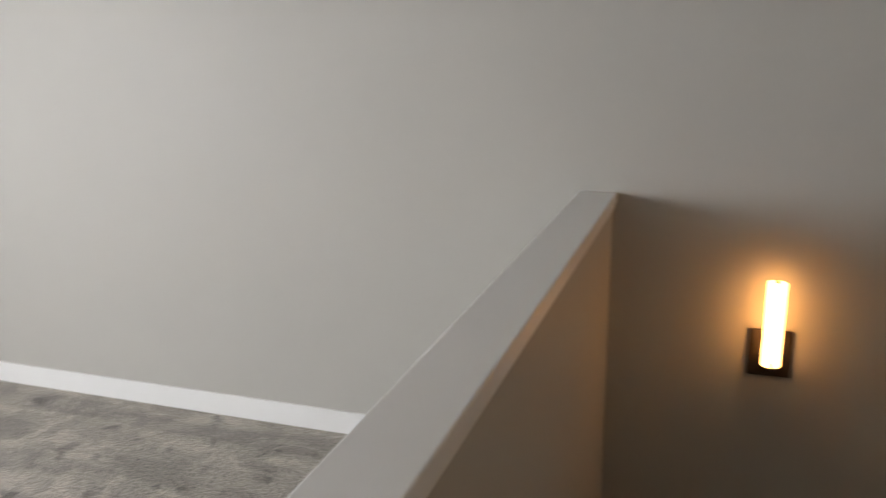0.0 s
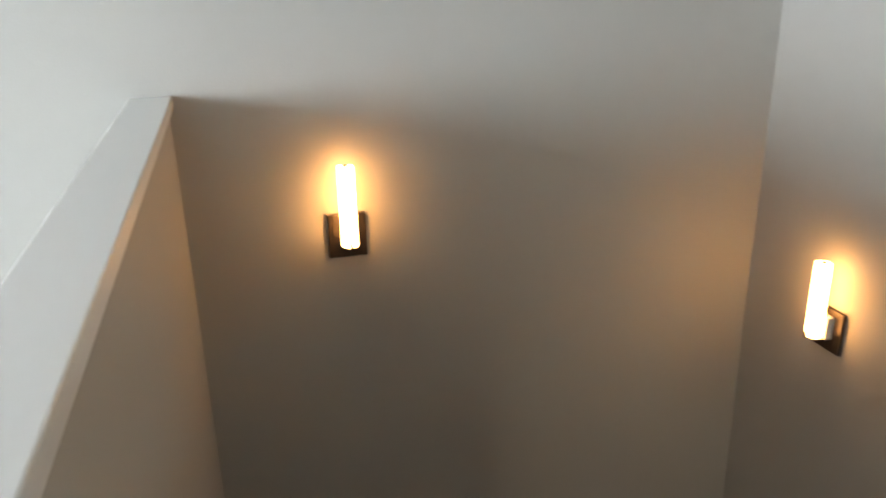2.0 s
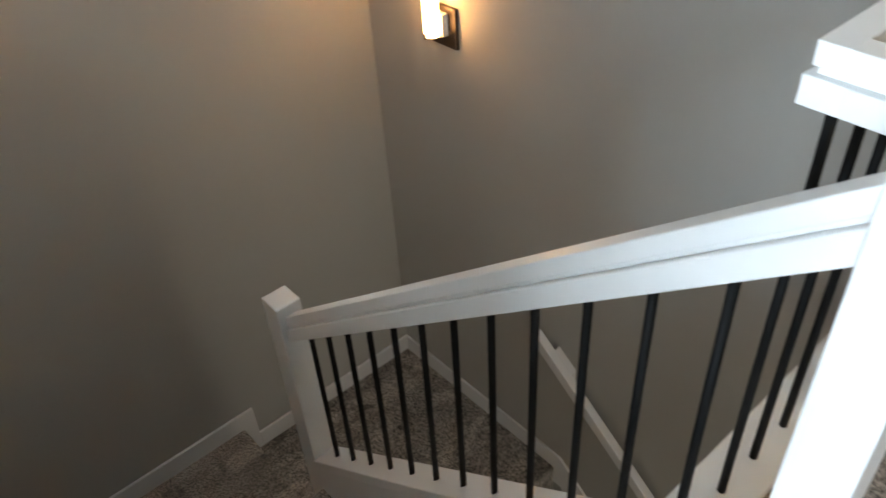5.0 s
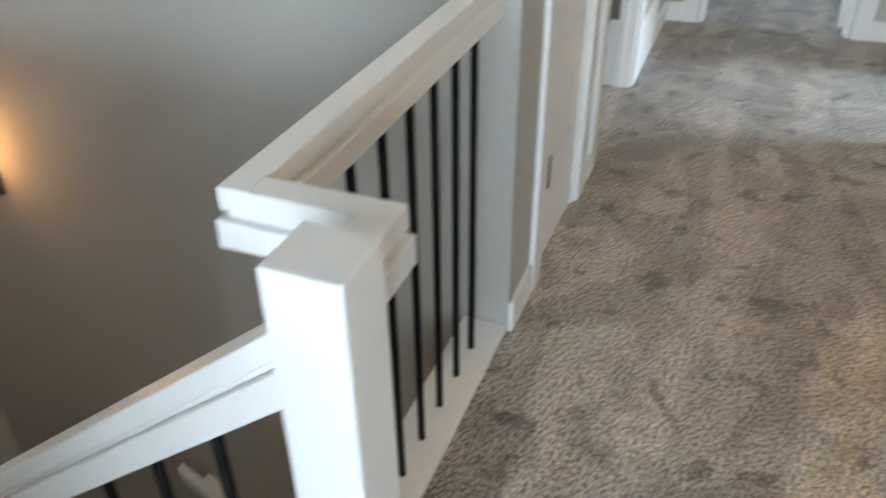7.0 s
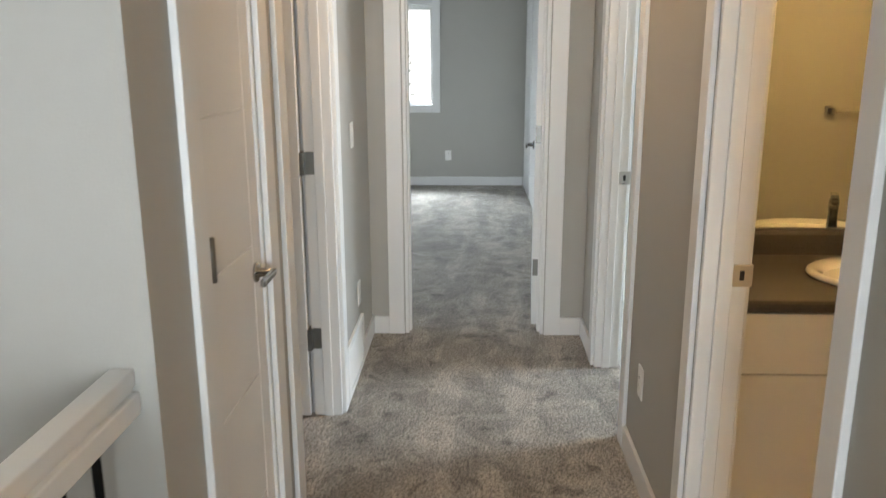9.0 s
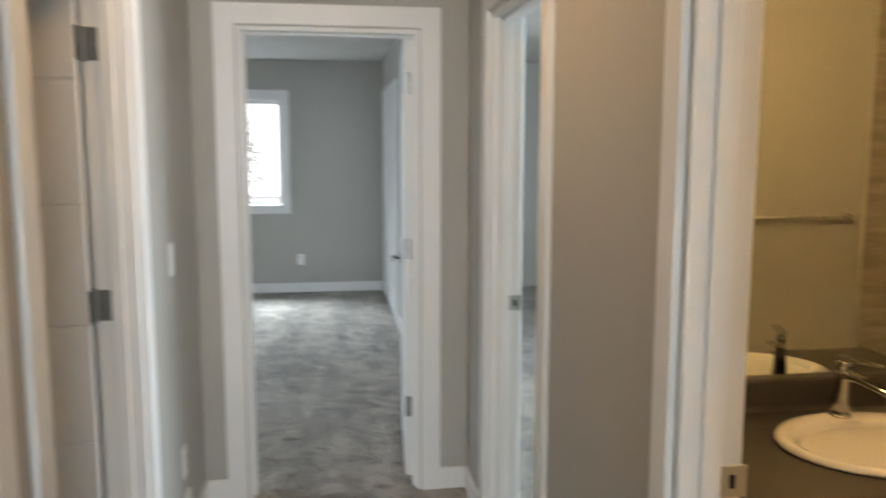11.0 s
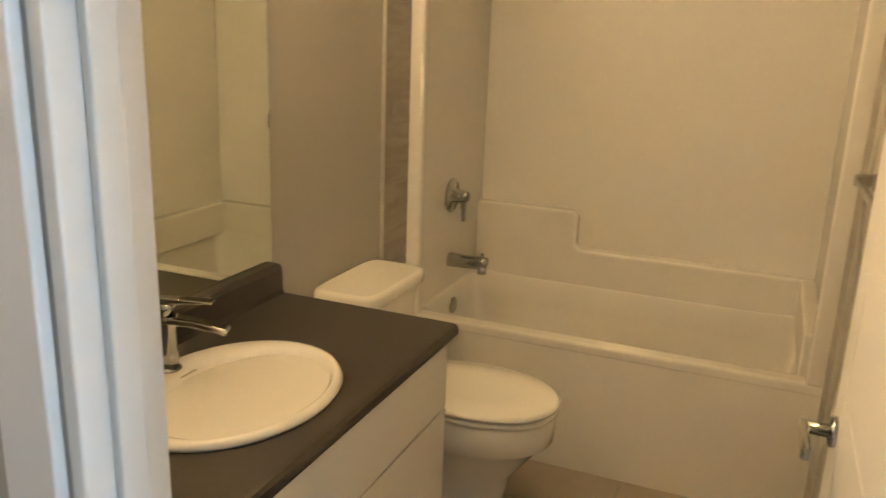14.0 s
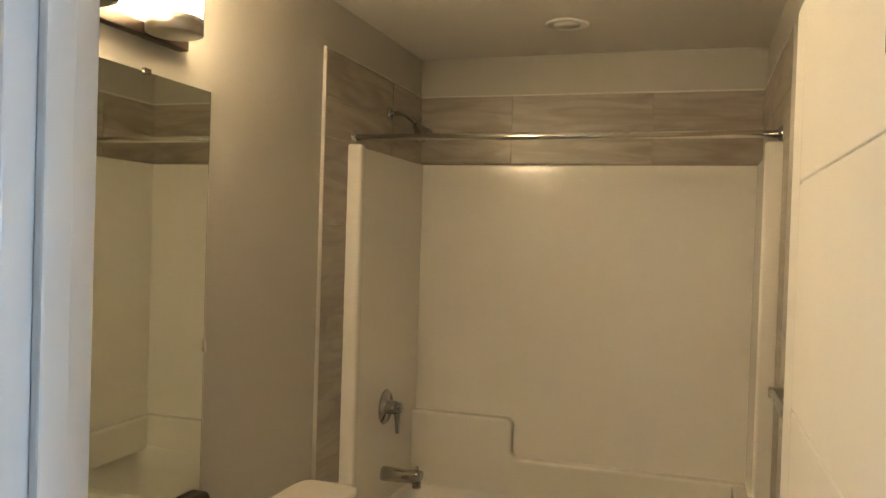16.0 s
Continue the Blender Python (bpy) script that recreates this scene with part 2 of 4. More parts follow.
def part(name, bm, material, parent, label=""):
    """One mesh under a thing or a part; the bmesh is in world metres."""
    ob = new(name, mesh_of(name, bm, material))
    ob.parent = parent
    base = Matrix.Identity(4)
    chain = parent
    while chain is not None:
        base = chain.matrix_basis @ base if chain.matrix_parent_inverse == Matrix.Identity(4) else base
        chain = chain.parent
    ob.matrix_parent_inverse = base.inverted()
    if label:
        ob["label"] = label
    return ob


def structure(name, bm, material, label, category="wall"):
    return tagged(new(name, mesh_of(name, bm, material)), label, category, kind="structure")


# ---- plan ----
Y1, X2, YL, YR = 3.197, 2.025, 0.844, -0.313      # sconce wall, stair wall, hall walls
XB, XW = 4.867, 9.943                              # bedroom door wall, bedroom window wall
XM, YT, XT = 3.391, -3.223, 1.891                  # bath: mirror wall, tub wall, towel wall
TH, H = 0.115, 2.44
CAS, DOOR_H = 0.09, 2.03
YLB, YRB, XBB = YL + TH, YR - TH, XB + TH
CL0, CL1 = 2.31, 2.77                              # linen closet door
LD0, LD1 = 3.045, 3.85                              # open room on the closet side
BA0, BA1 = 1.985, 2.764                              # bath door
RD0, RD1 = 3.67, 4.42                              # small bedroom door
BD0, BD1 = -0.098, 0.657                           # bedroom door
STAIR_Y = 0.80
A_Z, B_Z = -1.765, -1.955
LOFT_X, LOFT_Y = -4.9, -2.6
BED_Y0, BED_Y1 = -0.30, 3.6

structure("floor", boxes((LOFT_X - 0.2, -0.25, LOFT_Y, Y1 + 0.12, -0.25, 0), (-0.25, XBB + 5.2, YR, STAIR_Y, -0.25, 0),
          (1.06, X2, STAIR_Y, YL + 0.13, -0.25, -0.001), (X2, XW + 0.12, STAIR_Y, YLB, -0.25, 0), (X2 + TH, XW + 0.12, YLB, 3.75, -0.25, 0), (XM + 0.05, XW + 0.12, -4.0, YR, -0.25, 0), (-0.25, 1.8, LOFT_Y, YR, -0.25, 0)),
          CARPET, "mottled grey cut-pile carpet with brushed foot marks", "carpet")
structure("wall_north", boxes((LOFT_X - 0.1, X2 + TH, Y1, Y1 + TH, -3.6, H)), WALL, "greige painted wall rising through the stairwell")
structure("wall_stair", boxes((X2, X2 + TH, YLB, Y1, -3.6, H)), WALL, "greige painted stairwell side wall")
structure("wall_hall_closet", boxes((X2, CL0, YL, YLB, -0.3, H), (CL0, CL1, YL, YLB, DOOR_H, H), (CL1, LD0, YL, YLB, -0.2, H),
          (LD0, LD1, YL, YLB, DOOR_H, H), (LD1, XB, YL, YLB, -0.2, H)), WALL, "greige painted hall wall with two doorways")
structure("wall_hall_bath", boxes((-0.3, BA0, YRB, YR, -0.2, H), (BA0, BA1, YRB, YR, DOOR_H, H), (BA1, RD0, YRB, YR, -0.2, H),
          (RD0, RD1, YRB, YR, DOOR_H, H), (RD1, XB, YRB, YR, -0.2, H)), WALL, "greige painted hall wall with bathroom doorway")
structure("wall_hall_end", boxes((XB, XBB, -0.5, BD0, -0.2, H), (XB, XBB, BD0, BD1, DOOR_H, H), (XB, XBB, BD1, 3.7, -0.2, H)), WALL, "greige painted hall end wall with bedroom doorway")
structure("ceiling", boxes((LOFT_X - 0.2, XW + 0.2, -4.2, 3.8, H, H + 0.12)), CEIL, "white knockdown textured ceiling", "ceiling")
# loft
WY0, WY1, WZ0, WZ1 = -2.1, 1.2, 0.75, 2.2
structure("wall_loft_west", boxes((LOFT_X - TH, LOFT_X, LOFT_Y, WY0, 0, H), (LOFT_X - TH, LOFT_X, WY0, WY1, 0, WZ0), (LOFT_X - TH, LOFT_X, WY0, WY1, WZ1, H), (LOFT_X - TH, LOFT_X, WY1, Y1, 0, H)), WALL, "greige painted loft wall with window")
structure("wall_loft_south", boxes((LOFT_X - TH, 1.78, LOFT_Y - TH, LOFT_Y, 0, H)), WALL, "greige painted loft back wall")
# lower storey below the stairs: unseen, added to carry a fill light
structure("lower_floor", boxes((-0.4, X2 + TH, -3.1, Y1, -3.7, -3.6)), CARPET, "grey carpet on the unseen lower storey", "carpet")
structure("wall_lower", boxes((-0.415, -0.30, -3.0, 0.66, -3.6, -0.25), (X2, X2 + TH, -3.0, YLB, -3.6, -0.25), (-0.30, 0.0, -3.1, -2.985, -3.6, -0.25), (1.8, X2, -3.1, -2.985, -3.6, -0.25), (0.0, 1.8, -3.1, -2.985, -3.6, -2.9), (0.0, 1.8, -3.1, -2.985, -1.3, -0.25)), WALL, "greige painted wall of the added lower storey")
# bathroom
structure("wall_bath_mirror", boxes((XM, XM + TH, -4.0, YRB, -0.2, H)), WALL, "greige painted bathroom wall behind the vanity")
structure("wall_bath_tub", boxes((XT - TH, XM, YT - TH, YT, -0.2, H)), WALL, "greige painted bathroom wall behind the tub")
structure("wall_bath_towel", boxes((XT - TH, XT, YT, YRB, -0.2, H)), WALL, "greige painted bathroom wall with towel bar")
structure("bath_floor", boxes((XT, BA0, YT, YRB, -0.2, -0.006), (BA0, BA1, YT, YR, -0.2, -0.006), (BA1, XM, YT, YRB, -0.2, -0.006)), GROUT, "pale plank-look vinyl bathroom floor", "floor")
# bedrooms
BW0, BW1, BWZ0, BWZ1 = 0.77, 1.67, 0.935, 2.04
structure("wall_bedroom_window", boxes((XW, XW + TH, -4.0, BW0, 0, H), (XW, XW + TH, BW0, BW1, 0, BWZ0), (XW, XW + TH, BW0, BW1, BWZ1, H), (XW, XW + TH, BW1, 3.7, 0, H)), WALL, "greige painted bedroom wall with window")
structure("wall_bedroom_side", boxes((XBB, XW, BED_Y0 - TH, BED_Y0, 0, H)), WALL, "greige painted bedroom side wall")
structure("wall_bedroom_back", boxes((XBB, 5.2, BED_Y1, BED_Y1 + TH, 0, H), (5.2, 7.2, BED_Y1, BED_Y1 + TH, 0, 0.9), (5.2, 7.2, BED_Y1, BED_Y1 + TH, 2.1, H), (7.2, XW, BED_Y1, BED_Y1 + TH, 0, H)), WALL, "greige painted bedroom wall")
SW0, SW1 = 4.2, 5.6
structure("wall_small_bedroom", boxes((XM + TH, SW0, -4.0 - TH, -4.0, 0, H), (SW0, SW1, -4.0 - TH, -4.0, 0, 0.9), (SW0, SW1, -4.0 - TH, -4.0, 2.1, H), (SW1, XW, -4.0 - TH, -4.0, 0, H)), WALL, "greige painted small bedroom wall")
structure("wall_side_room", boxes((X2 + TH, XB, 2.6, 2.6 + TH, -0.2, H), (3.02, 3.1, YLB, 2.6, -0.2, H)), WALL, "greige painted side room wall")


# ---- trim ----
def baseboard_x(x0, x1, y, out, z=0.0):
    """Along x on a wall whose face is at y; out is +1 or -1, the way into the room."""
    a, c = sorted((y, y + out * 0.014))
    return (x0, x1, a, c, z, z + 0.10)


def baseboard_y(y0, y1, x, out, z=0.0):
    a, c = sorted((x, x + out * 0.014))
    return (a, c, y0, y1, z, z + 0.10)


structure("baseboard", boxes(
    baseboard_x(LOFT_X, -0.20 - 0.10, Y1, -1), baseboard_x(X2, CL0 - CAS, YL, -1), baseboard_x(CL1 + CAS, LD0 - CAS, YL, -1), baseboard_x(LD1 + CAS + 0.5, XB, YL, -1),
    baseboard_x(BA1 + 0.076, RD0 - CAS, YR, 1), baseboard_x(RD1 + CAS, XB, YR, 1), baseboard_x(-0.3, BA0 - 0.076, YR, 1),
    baseboard_y(BD1 + CAS, YL - 0.014, XB, -1), baseboard_y(YR + 0.014, BD0 - CAS, XB, -1),
    baseboard_y(-0.28, BED_Y1, XW, -1), baseboard_x(XBB + 0.9, 8.20, BED_Y0, 1), baseboard_x(9.79, XW, BED_Y0, 1), baseboard_x(XM + TH, XW, -4.0, 1), baseboard_y(-4, YRB, XM + TH, 1),
    baseboard_y(YRB - 0.9, YRB, XT, 1), bevel=0.003), TRIM, "white painted baseboard", "baseboard")


def casing(axis, a0, a1, face, out, back, cas=CAS):
    """Door trim on one wall face with the jamb through the wall and its stop."""
    bm = bmesh.new()
    f0, f1 = sorted((face, face + out * 0.017))
    j0, j1 = sorted((face, back))
    mid = (face + back) / 2
    rows = [(a0 - cas, a0 - 0.006, f0, f1, 0, DOOR_H + cas), (a1 + 0.006, a1 + cas, f0, f1, 0, DOOR_H + cas), (a0 - 0.006, a1 + 0.006, f0, f1, DOOR_H + 0.006, DOOR_H + cas)]
    b0, b1 = sorted((back, back - out * 0.017))
    rows += [(a0 - cas, a0 - 0.006, b0, b1, 0, DOOR_H + cas), (a1 + 0.006, a1 + cas, b0, b1, 0, DOOR_H + cas), (a0 - 0.006, a1 + 0.006, b0, b1, DOOR_H + 0.006, DOOR_H + cas)]
    jb = [(a0 - 0.001, a0 + 0.018, j0 - 0.002, j1 + 0.002, 0, DOOR_H), (a1 - 0.018, a1 + 0.001, j0 - 0.002, j1 + 0.002, 0, DOOR_H), (a0 + 0.018, a1 - 0.018, j0 - 0.002, j1 + 0.002, DOOR_H - 0.018, DOOR_H + 0.001)]
    s0, s1 = sorted((mid + out * 0.022, mid - out * 0.016))
    jb += [(a0 + 0.018, a0 + 0.030, s0, s1, 0, DOOR_H - 0.03), (a1 - 0.030, a1 - 0.018, s0, s1, 0, DOOR_H - 0.03), (a0 + 0.018, a1 - 0.018, s0, s1, DOOR_H - 0.03, DOOR_H - 0.018)]
    for r in rows + jb:
        q = r if axis == "x" else (r[2], r[3], r[0], r[1], r[4], r[5])
        add_box(bm, *q, bevel=0.003)
    return bm


structure("door_trim_closet", casing("x", CL0, CL1, YL, -1, YLB), TRIM, "white painted closet door casing", "door casing")
structure("door_trim_side_room", casing("x", LD0, LD1, YL, -1, YLB), TRIM, "white painted door casing and jamb", "door casing")
structure("door_trim_bath", casing("x", BA0, BA1, YR, 1, YRB, 0.076), TRIM, "white painted bathroom door casing and jamb", "door casing")
structure("door_trim_small_bedroom", casing("x", RD0, RD1, YR, 1, YRB), TRIM, "white painted door casing and jamb", "door casing")
structure("door_trim_bedroom", casing("y", BD0, BD1, XB, -1, XBB), TRIM, "white painted bedroom door casing and jamb", "door casing")


structure("door_trim_bedroom_closet", boxes((9.70, 9.79, BED_Y0, BED_Y0 + 0.017, 0, DOOR_H + CAS), (8.20, 8.29, BED_Y0, BED_Y0 + 0.017, 0, DOOR_H + CAS), (8.29, 9.70, BED_Y0, BED_Y0 + 0.017, DOOR_H, DOOR_H + CAS), bevel=0.003), TRIM, "white painted bedroom closet casing", "door casing")


def window(name, axis, a0, a1, z0, z1, face, out, mullions):
    """Casing on the room side, sash bars and panes; out points into the room."""
    def turn(r):
        return r if axis == "x" else (r[2], r[3], r[0], r[1], r[4], r[5])
    f0, f1 = sorted((face, face + out * 0.018))
    w = 0.09
    ob = structure(name, boxes(*[turn(r) for r in ((a0 - w, a0, f0, f1, z0 - w, z1 + w), (a1, a1 + w, f0, f1, z0 - w, z1 + w), (a0, a1, f0, f1, z1, z1 + w), (a0, a1, f0, f1, z0 - w, z0))], bevel=0.003),
                   TRIM, "white framed window with painted casing", "window")
    g = face - out * 0.07
    g0, g1 = sorted((g, g - out * 0.05))
    edges = [a0 + (a1 - a0) * i / mullions for i in range(mullions + 1)]
    part("sash_frame", boxes(*[turn(r) for r in [(a0, a1, g0, g1, z0, z0 + 0.05), (a0, a1, g0, g1, z1 - 0.05, z1)] + [(e - 0.03, e + 0.03, g0 - 0.001, g1 + 0.001, z0 + 0.05, z1 - 0.05) for e in edges]], bevel=0.003), PLASTIC, ob)
    part("sill", boxes(turn((a0, a1, min(face - out * 0.07, face), max(face - out * 0.07, face), z0 - 0.004, z0 + 0.004))), TRIM, ob)
    for e0, e1 in zip(edges, edges[1:]):
        p = part("pane", boxes(turn((e0 + 0.03, e1 - 0.03, (g0 + g1) / 2 - 0.003, (g0 + g1) / 2 + 0.003, z0 + 0.05, z1 - 0.05))), GLASS, ob)
        p.visible_shadow = False
    return ob


window("window_1", "y", WY0, WY1, WZ0, WZ1, LOFT_X, 1, 2)
window("window_2", "y", BW0, BW1, BWZ0, BWZ1, XW, -1, 1)
window("window_4", "x", 5.2, 7.2, 0.9, 2.1, BED_Y1, -1, 2)
# The unseen window below is added to house the stairwell fill.
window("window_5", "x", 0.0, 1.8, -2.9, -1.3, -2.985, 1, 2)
window("window_3", "x", SW0, SW1, 0.9, 2.1, -4.0, 1, 2)


# ---- stairs ----
RISE, RUN = 0.196, 0.236
NX0, NX1 = 0.889, 0.977                             # newel posts and the pitched rail between them
RAIL_X = (NX0 + NX1) / 2


def pitch(y):
    """Underside of the pitched rail."""
    return 0.805 - 0.8165 * (y - 0.766)


def curb(y):
    return -0.469 - 0.8125 * (y - 1.582)


pony = structure("wall_pony", boxes((-0.299, -0.200, 0.66, Y1, -3.6, 1.035)), WALL, "greige painted half wall beside the stairs")
part("cap", boxes((-0.314, -0.185, 0.645, Y1, 1.033, 1.068), bevel=0.004), TRIM, pony, "white painted flat wall cap")
part("cap_moulding", boxes((-0.201, -0.192, 0.655, Y1, 1.012, 1.033), (-0.308, -0.298, 0.655, Y1, 1.012, 1.033), bevel=0.003), TRIM, pony, "white painted strip under the cap")
part("baseboard", boxes((-0.313, -0.299, 0.66, Y1 - 0.014, 0, 0.10), bevel=0.003), TRIM, pony, "white painted baseboard")

stairs = structure("staircase", boxes((-0.20, NX0 + 0.05, STAIR_Y - 0.02, STAIR_Y + 0.03, -0.30, -0.03)), CARPET, "carpeted stairs turning at a stepped landing", "staircase")
for k in range(1, 9):
    y0 = STAIR_Y + RUN * (k - 1)
    part("step", boxes((-0.198, NX0 + 0.03, y0 - 0.0, y0 + RUN + 0.028, -RISE * k - 0.20, -RISE * k), bevel=0.014, segs=3), CARPET, stairs)
part("landing", boxes((-0.198, 0.965, STAIR_Y + RUN * 8, Y1 - 0.001, A_Z - 0.22, A_Z), bevel=0.014, segs=3), CARPET, stairs, "upper carpeted landing")
part("landing", boxes((0.945, X2 - 0.001, 2.05, Y1 - 0.001, B_Z - 0.22, B_Z), bevel=0.014, segs=3), CARPET, stairs, "lower carpeted landing")
for k in range(1, 8):
    part("step", boxes((NX1, X2 - 0.001, 2.05 - RUN * k, 2.05 - RUN * (k - 1) + 0.02, B_Z - RISE * k - 0.20, B_Z - RISE * k), bevel=0.014, segs=3), CARPET, stairs)
structure("wall_stringer", prism([(STAIR_Y, -3.6), (2.30, -3.6), (2.30, curb(2.30) - 0.05), (STAIR_Y, curb(STAIR_Y) - 0.05)], "x", NX0 + 0.012, NX1 - 0.012), WALL, "greige painted wall between the stair flights")
structure("stair_skirt", add_prism(add_prism(add_prism(add_prism(bmesh.new(),
          [(-0.20, A_Z - 0.2), (1.032, A_Z - 0.2), (1.032, A_Z + 0.105), (-0.20, A_Z + 0.105)], "y", Y1 - 0.015, Y1, 0.003),
          [(1.033, B_Z - 0.05), (X2, B_Z - 0.05), (X2, B_Z + 0.10), (1.033, B_Z + 0.10)], "y", Y1 - 0.014, Y1, 0.003),
          [(1.98, B_Z - 0.12), (Y1 - 0.014, B_Z - 0.12), (Y1 - 0.014, B_Z + 0.10), (2.02, B_Z + 0.10)], "x", X2 - 0.014, X2, 0.003),
          [(0.2, B_Z - 1.72), (1.98, B_Z - 0.26), (2.02, B_Z + 0.10), (0.2, B_Z + 0.10 - 0.83 * 1.82)], "x", X2 - 0.014, X2, 0.003),
          TRIM, "white painted stair skirting", "baseboard")


def newel(y, z0, z1, label):
    ob = thing("newel_post", RAIL_X, y + 0.044, z0, label, "newel post", "newel posts")
    part("post", boxes((NX0, NX1, y, y + 0.089, z0, z1), bevel=0.004), TRIM, ob)
    return ob


newel(0.671, -0.25, 1.004, "white painted square newel post at the stair top")
newel(2.255, B_Z - 0.1, -0.265, "white painted square newel post beside the lower landing")

stair_rail = thing("stair_railing", RAIL_X, 1.5, curb(1.5), "white pitched stair railing with black iron balusters", "railing")
Y_A, Y_B = 0.760, 2.255
for nm, w, lo, hi in (("handrail", 0.022, 0.066, 0.106), ("groove_strip", 0.017, 0.054, 0.067), ("sub_rail", 0.029, 0.0, 0.055)):
    part(nm, prism([(Y_A, pitch(Y_A) + lo), (Y_B, pitch(Y_B) + lo), (Y_B, pitch(Y_B) + hi), (Y_A, pitch(Y_A) + hi)], "x", RAIL_X - w, RAIL_X + w, 0.003), TRIM, stair_rail)
part("curb_board", prism([(Y_A, curb(Y_A) - 0.05), (Y_B, curb(Y_B) - 0.05), (Y_B, curb(Y_B)), (Y_A, curb(Y_A))], "x", NX0 - 0.006, NX1 + 0.006, 0.004), TRIM, stair_rail, "white painted curb board")
part("skirt_board", prism([(Y_A, curb(Y_A) - 0.34), (Y_B, curb(Y_B) - 0.34), (Y_B, curb(Y_B) - 0.05), (Y_A, curb(Y_A) - 0.05)], "x", NX0 - 0.001, NX1 + 0.001, 0.003), TRIM, stair_rail)
for k in range(12):
    y = 2.150 - 0.1138 * k
    part("baluster", tube([(RAIL_X, y, curb(y) - 0.01), (RAIL_X, y, pitch(y) + 0.01)], 0.0083, 12), BLACK, stair_rail, "black iron baluster")

guard = thing("guard_railing", 1.5, 0.904, 0.0, "white landing guard railing with black iron balusters", "railing")
GY = 0.904
for nm, w, z0, z1 in (("handrail", 0.022, 0.933, 0.966), ("groove_strip", 0.016, 0.922, 0.934), ("sub_rail", 0.028, 0.882, 0.923)):
    e = w
    part(nm, boxes((1.077 - e, X2 - 0.001, GY - e, GY + e, z0, z1), bevel=0.003), TRIM, guard)
    part(nm, boxes((1.077 - e, 1.077 + e, 0.722 - e, GY - e + 0.003, z0, z1 - 0.0006), bevel=0.003), TRIM, guard)
    part(nm, boxes((NX1, 1.077 - e + 0.003, 0.722 - e, 0.722 + e, z0, z1 - 0.0012), bevel=0.003), TRIM, guard)
part("curb_board", boxes((1.02, X2 - 0.001, 0.848, 0.972, -0.02, 0.022), (NX1, 1.13, 0.672, 0.847, -0.02, 0.021), bevel=0.004), TRIM, guard, "white painted floor curb")
part("fascia", boxes((1.115, X2 - 0.001, 0.955, 0.970, -0.32, -0.02), bevel=0.003), TRIM, guard, "white painted opening fascia")
for k in range(8):
    x = 1.904 - 0.1128 * k
    part("baluster", tube([(x, GY + 0.003, 0.012), (x, GY + 0.003, 0.892)], 0.0083, 12), BLACK, guard, "black iron baluster")
part("baluster", tube([(1.077, 0.80, 0.012), (1.077, 0.80, 0.892)], 0.0083, 12), BLACK, guard, "black iron baluster")
structure("wall_stair_opening", boxes((1.02, X2, 0.849, 0.954, -0.32, -0.021)), WALL, "greige painted stairwell edge under the hall floor")

wall_rail = thing("wall_handrail", X2 - 0.05, 1.8, -1.3, "white painted wooden handrail fixed to the stairwell wall", "handrail")
hr = [(2.150, -1.085), (0.45, -1.085 - 0.79 * 1.70), (0.45, -1.040 - 0.79 * 1.70), (2.150, -1.040)]
part("rail", prism(hr, "x", X2 - 0.075, X2 - 0.035, 0.005), TRIM, wall_rail)
part("lower_rail", prism([(a, b - 0.040) for a, b in hr], "x", X2 - 0.068, X2 - 0.042, 0.004), TRIM, wall_rail)
for y in (2.02, 1.15):
    z = -1.09 - 0.79 * (2.15 - y)
    part("mounting_block", prism([(y - 0.05, z), (y + 0.05, z + 0.079), (y + 0.05, z + 0.019), (y - 0.05, z - 0.06)], "x", X2 - 0.04, X2, 0.003), TRIM, wall_rail)


# ---- wall sconces ----
def sconce(m, label):
    """Local: the wall is y = 0, the room lies at -y, z = 0 is the bottom of the plate."""
    ob = thing("wall_sconce", 0, 0, 0, label, "wall sconce", "stairwell sconces")
    part("backplate", boxes((-0.068, 0.068, -0.016, -0.001, 0, 0.162), bevel=0.003), BRONZE, ob, "dark bronze square backplate")
    part("arm", boxes((-0.026, 0.026, -0.046, -0.014, 0.050, 0.138), bevel=0.004), ACRYLIC, ob, "white lamp holder block")
    part("glass_tube", lathe([(0.024, 0.062), (0.0290, 0.063), (0.030, 0.066), (0.030, 0.343), (0.0292, 0.346), (0.024, 0.3465)], pose(0, -0.075, 0, 0, 0, 0), 28), SCONCE_GLOW, ob, "lit frosted glass cylinder")
    part("finial", lathe([(0.008, 0.345), (0.009, 0.348), (0.008, 0.351), (0.004, 0.353)], pose(0, -0.075, 0), 16), BRONZE, ob)
    part("retaining_pin", boxes((-0.003, 0.003, -0.113, -0.105, 0.058, 0.080), bevel=0.001), BRONZE, ob)
    part("bottom_cap", lathe([(0.006, 0.046), (0.012, 0.050), (0.020, 0.058), (0.024, 0.063)], pose(0, -0.075, 0), 16), BRONZE, ob)
    ob.matrix_basis = m
    return ob


sconce(pose(0.340, Y1, 0.464), "lit glass cylinder sconce on bronze plate, back wall")
sconce(pose(X2, 2.705, 0.075, 0, 0, -90), "lit glass cylinder sconce on bronze plate, side wall")


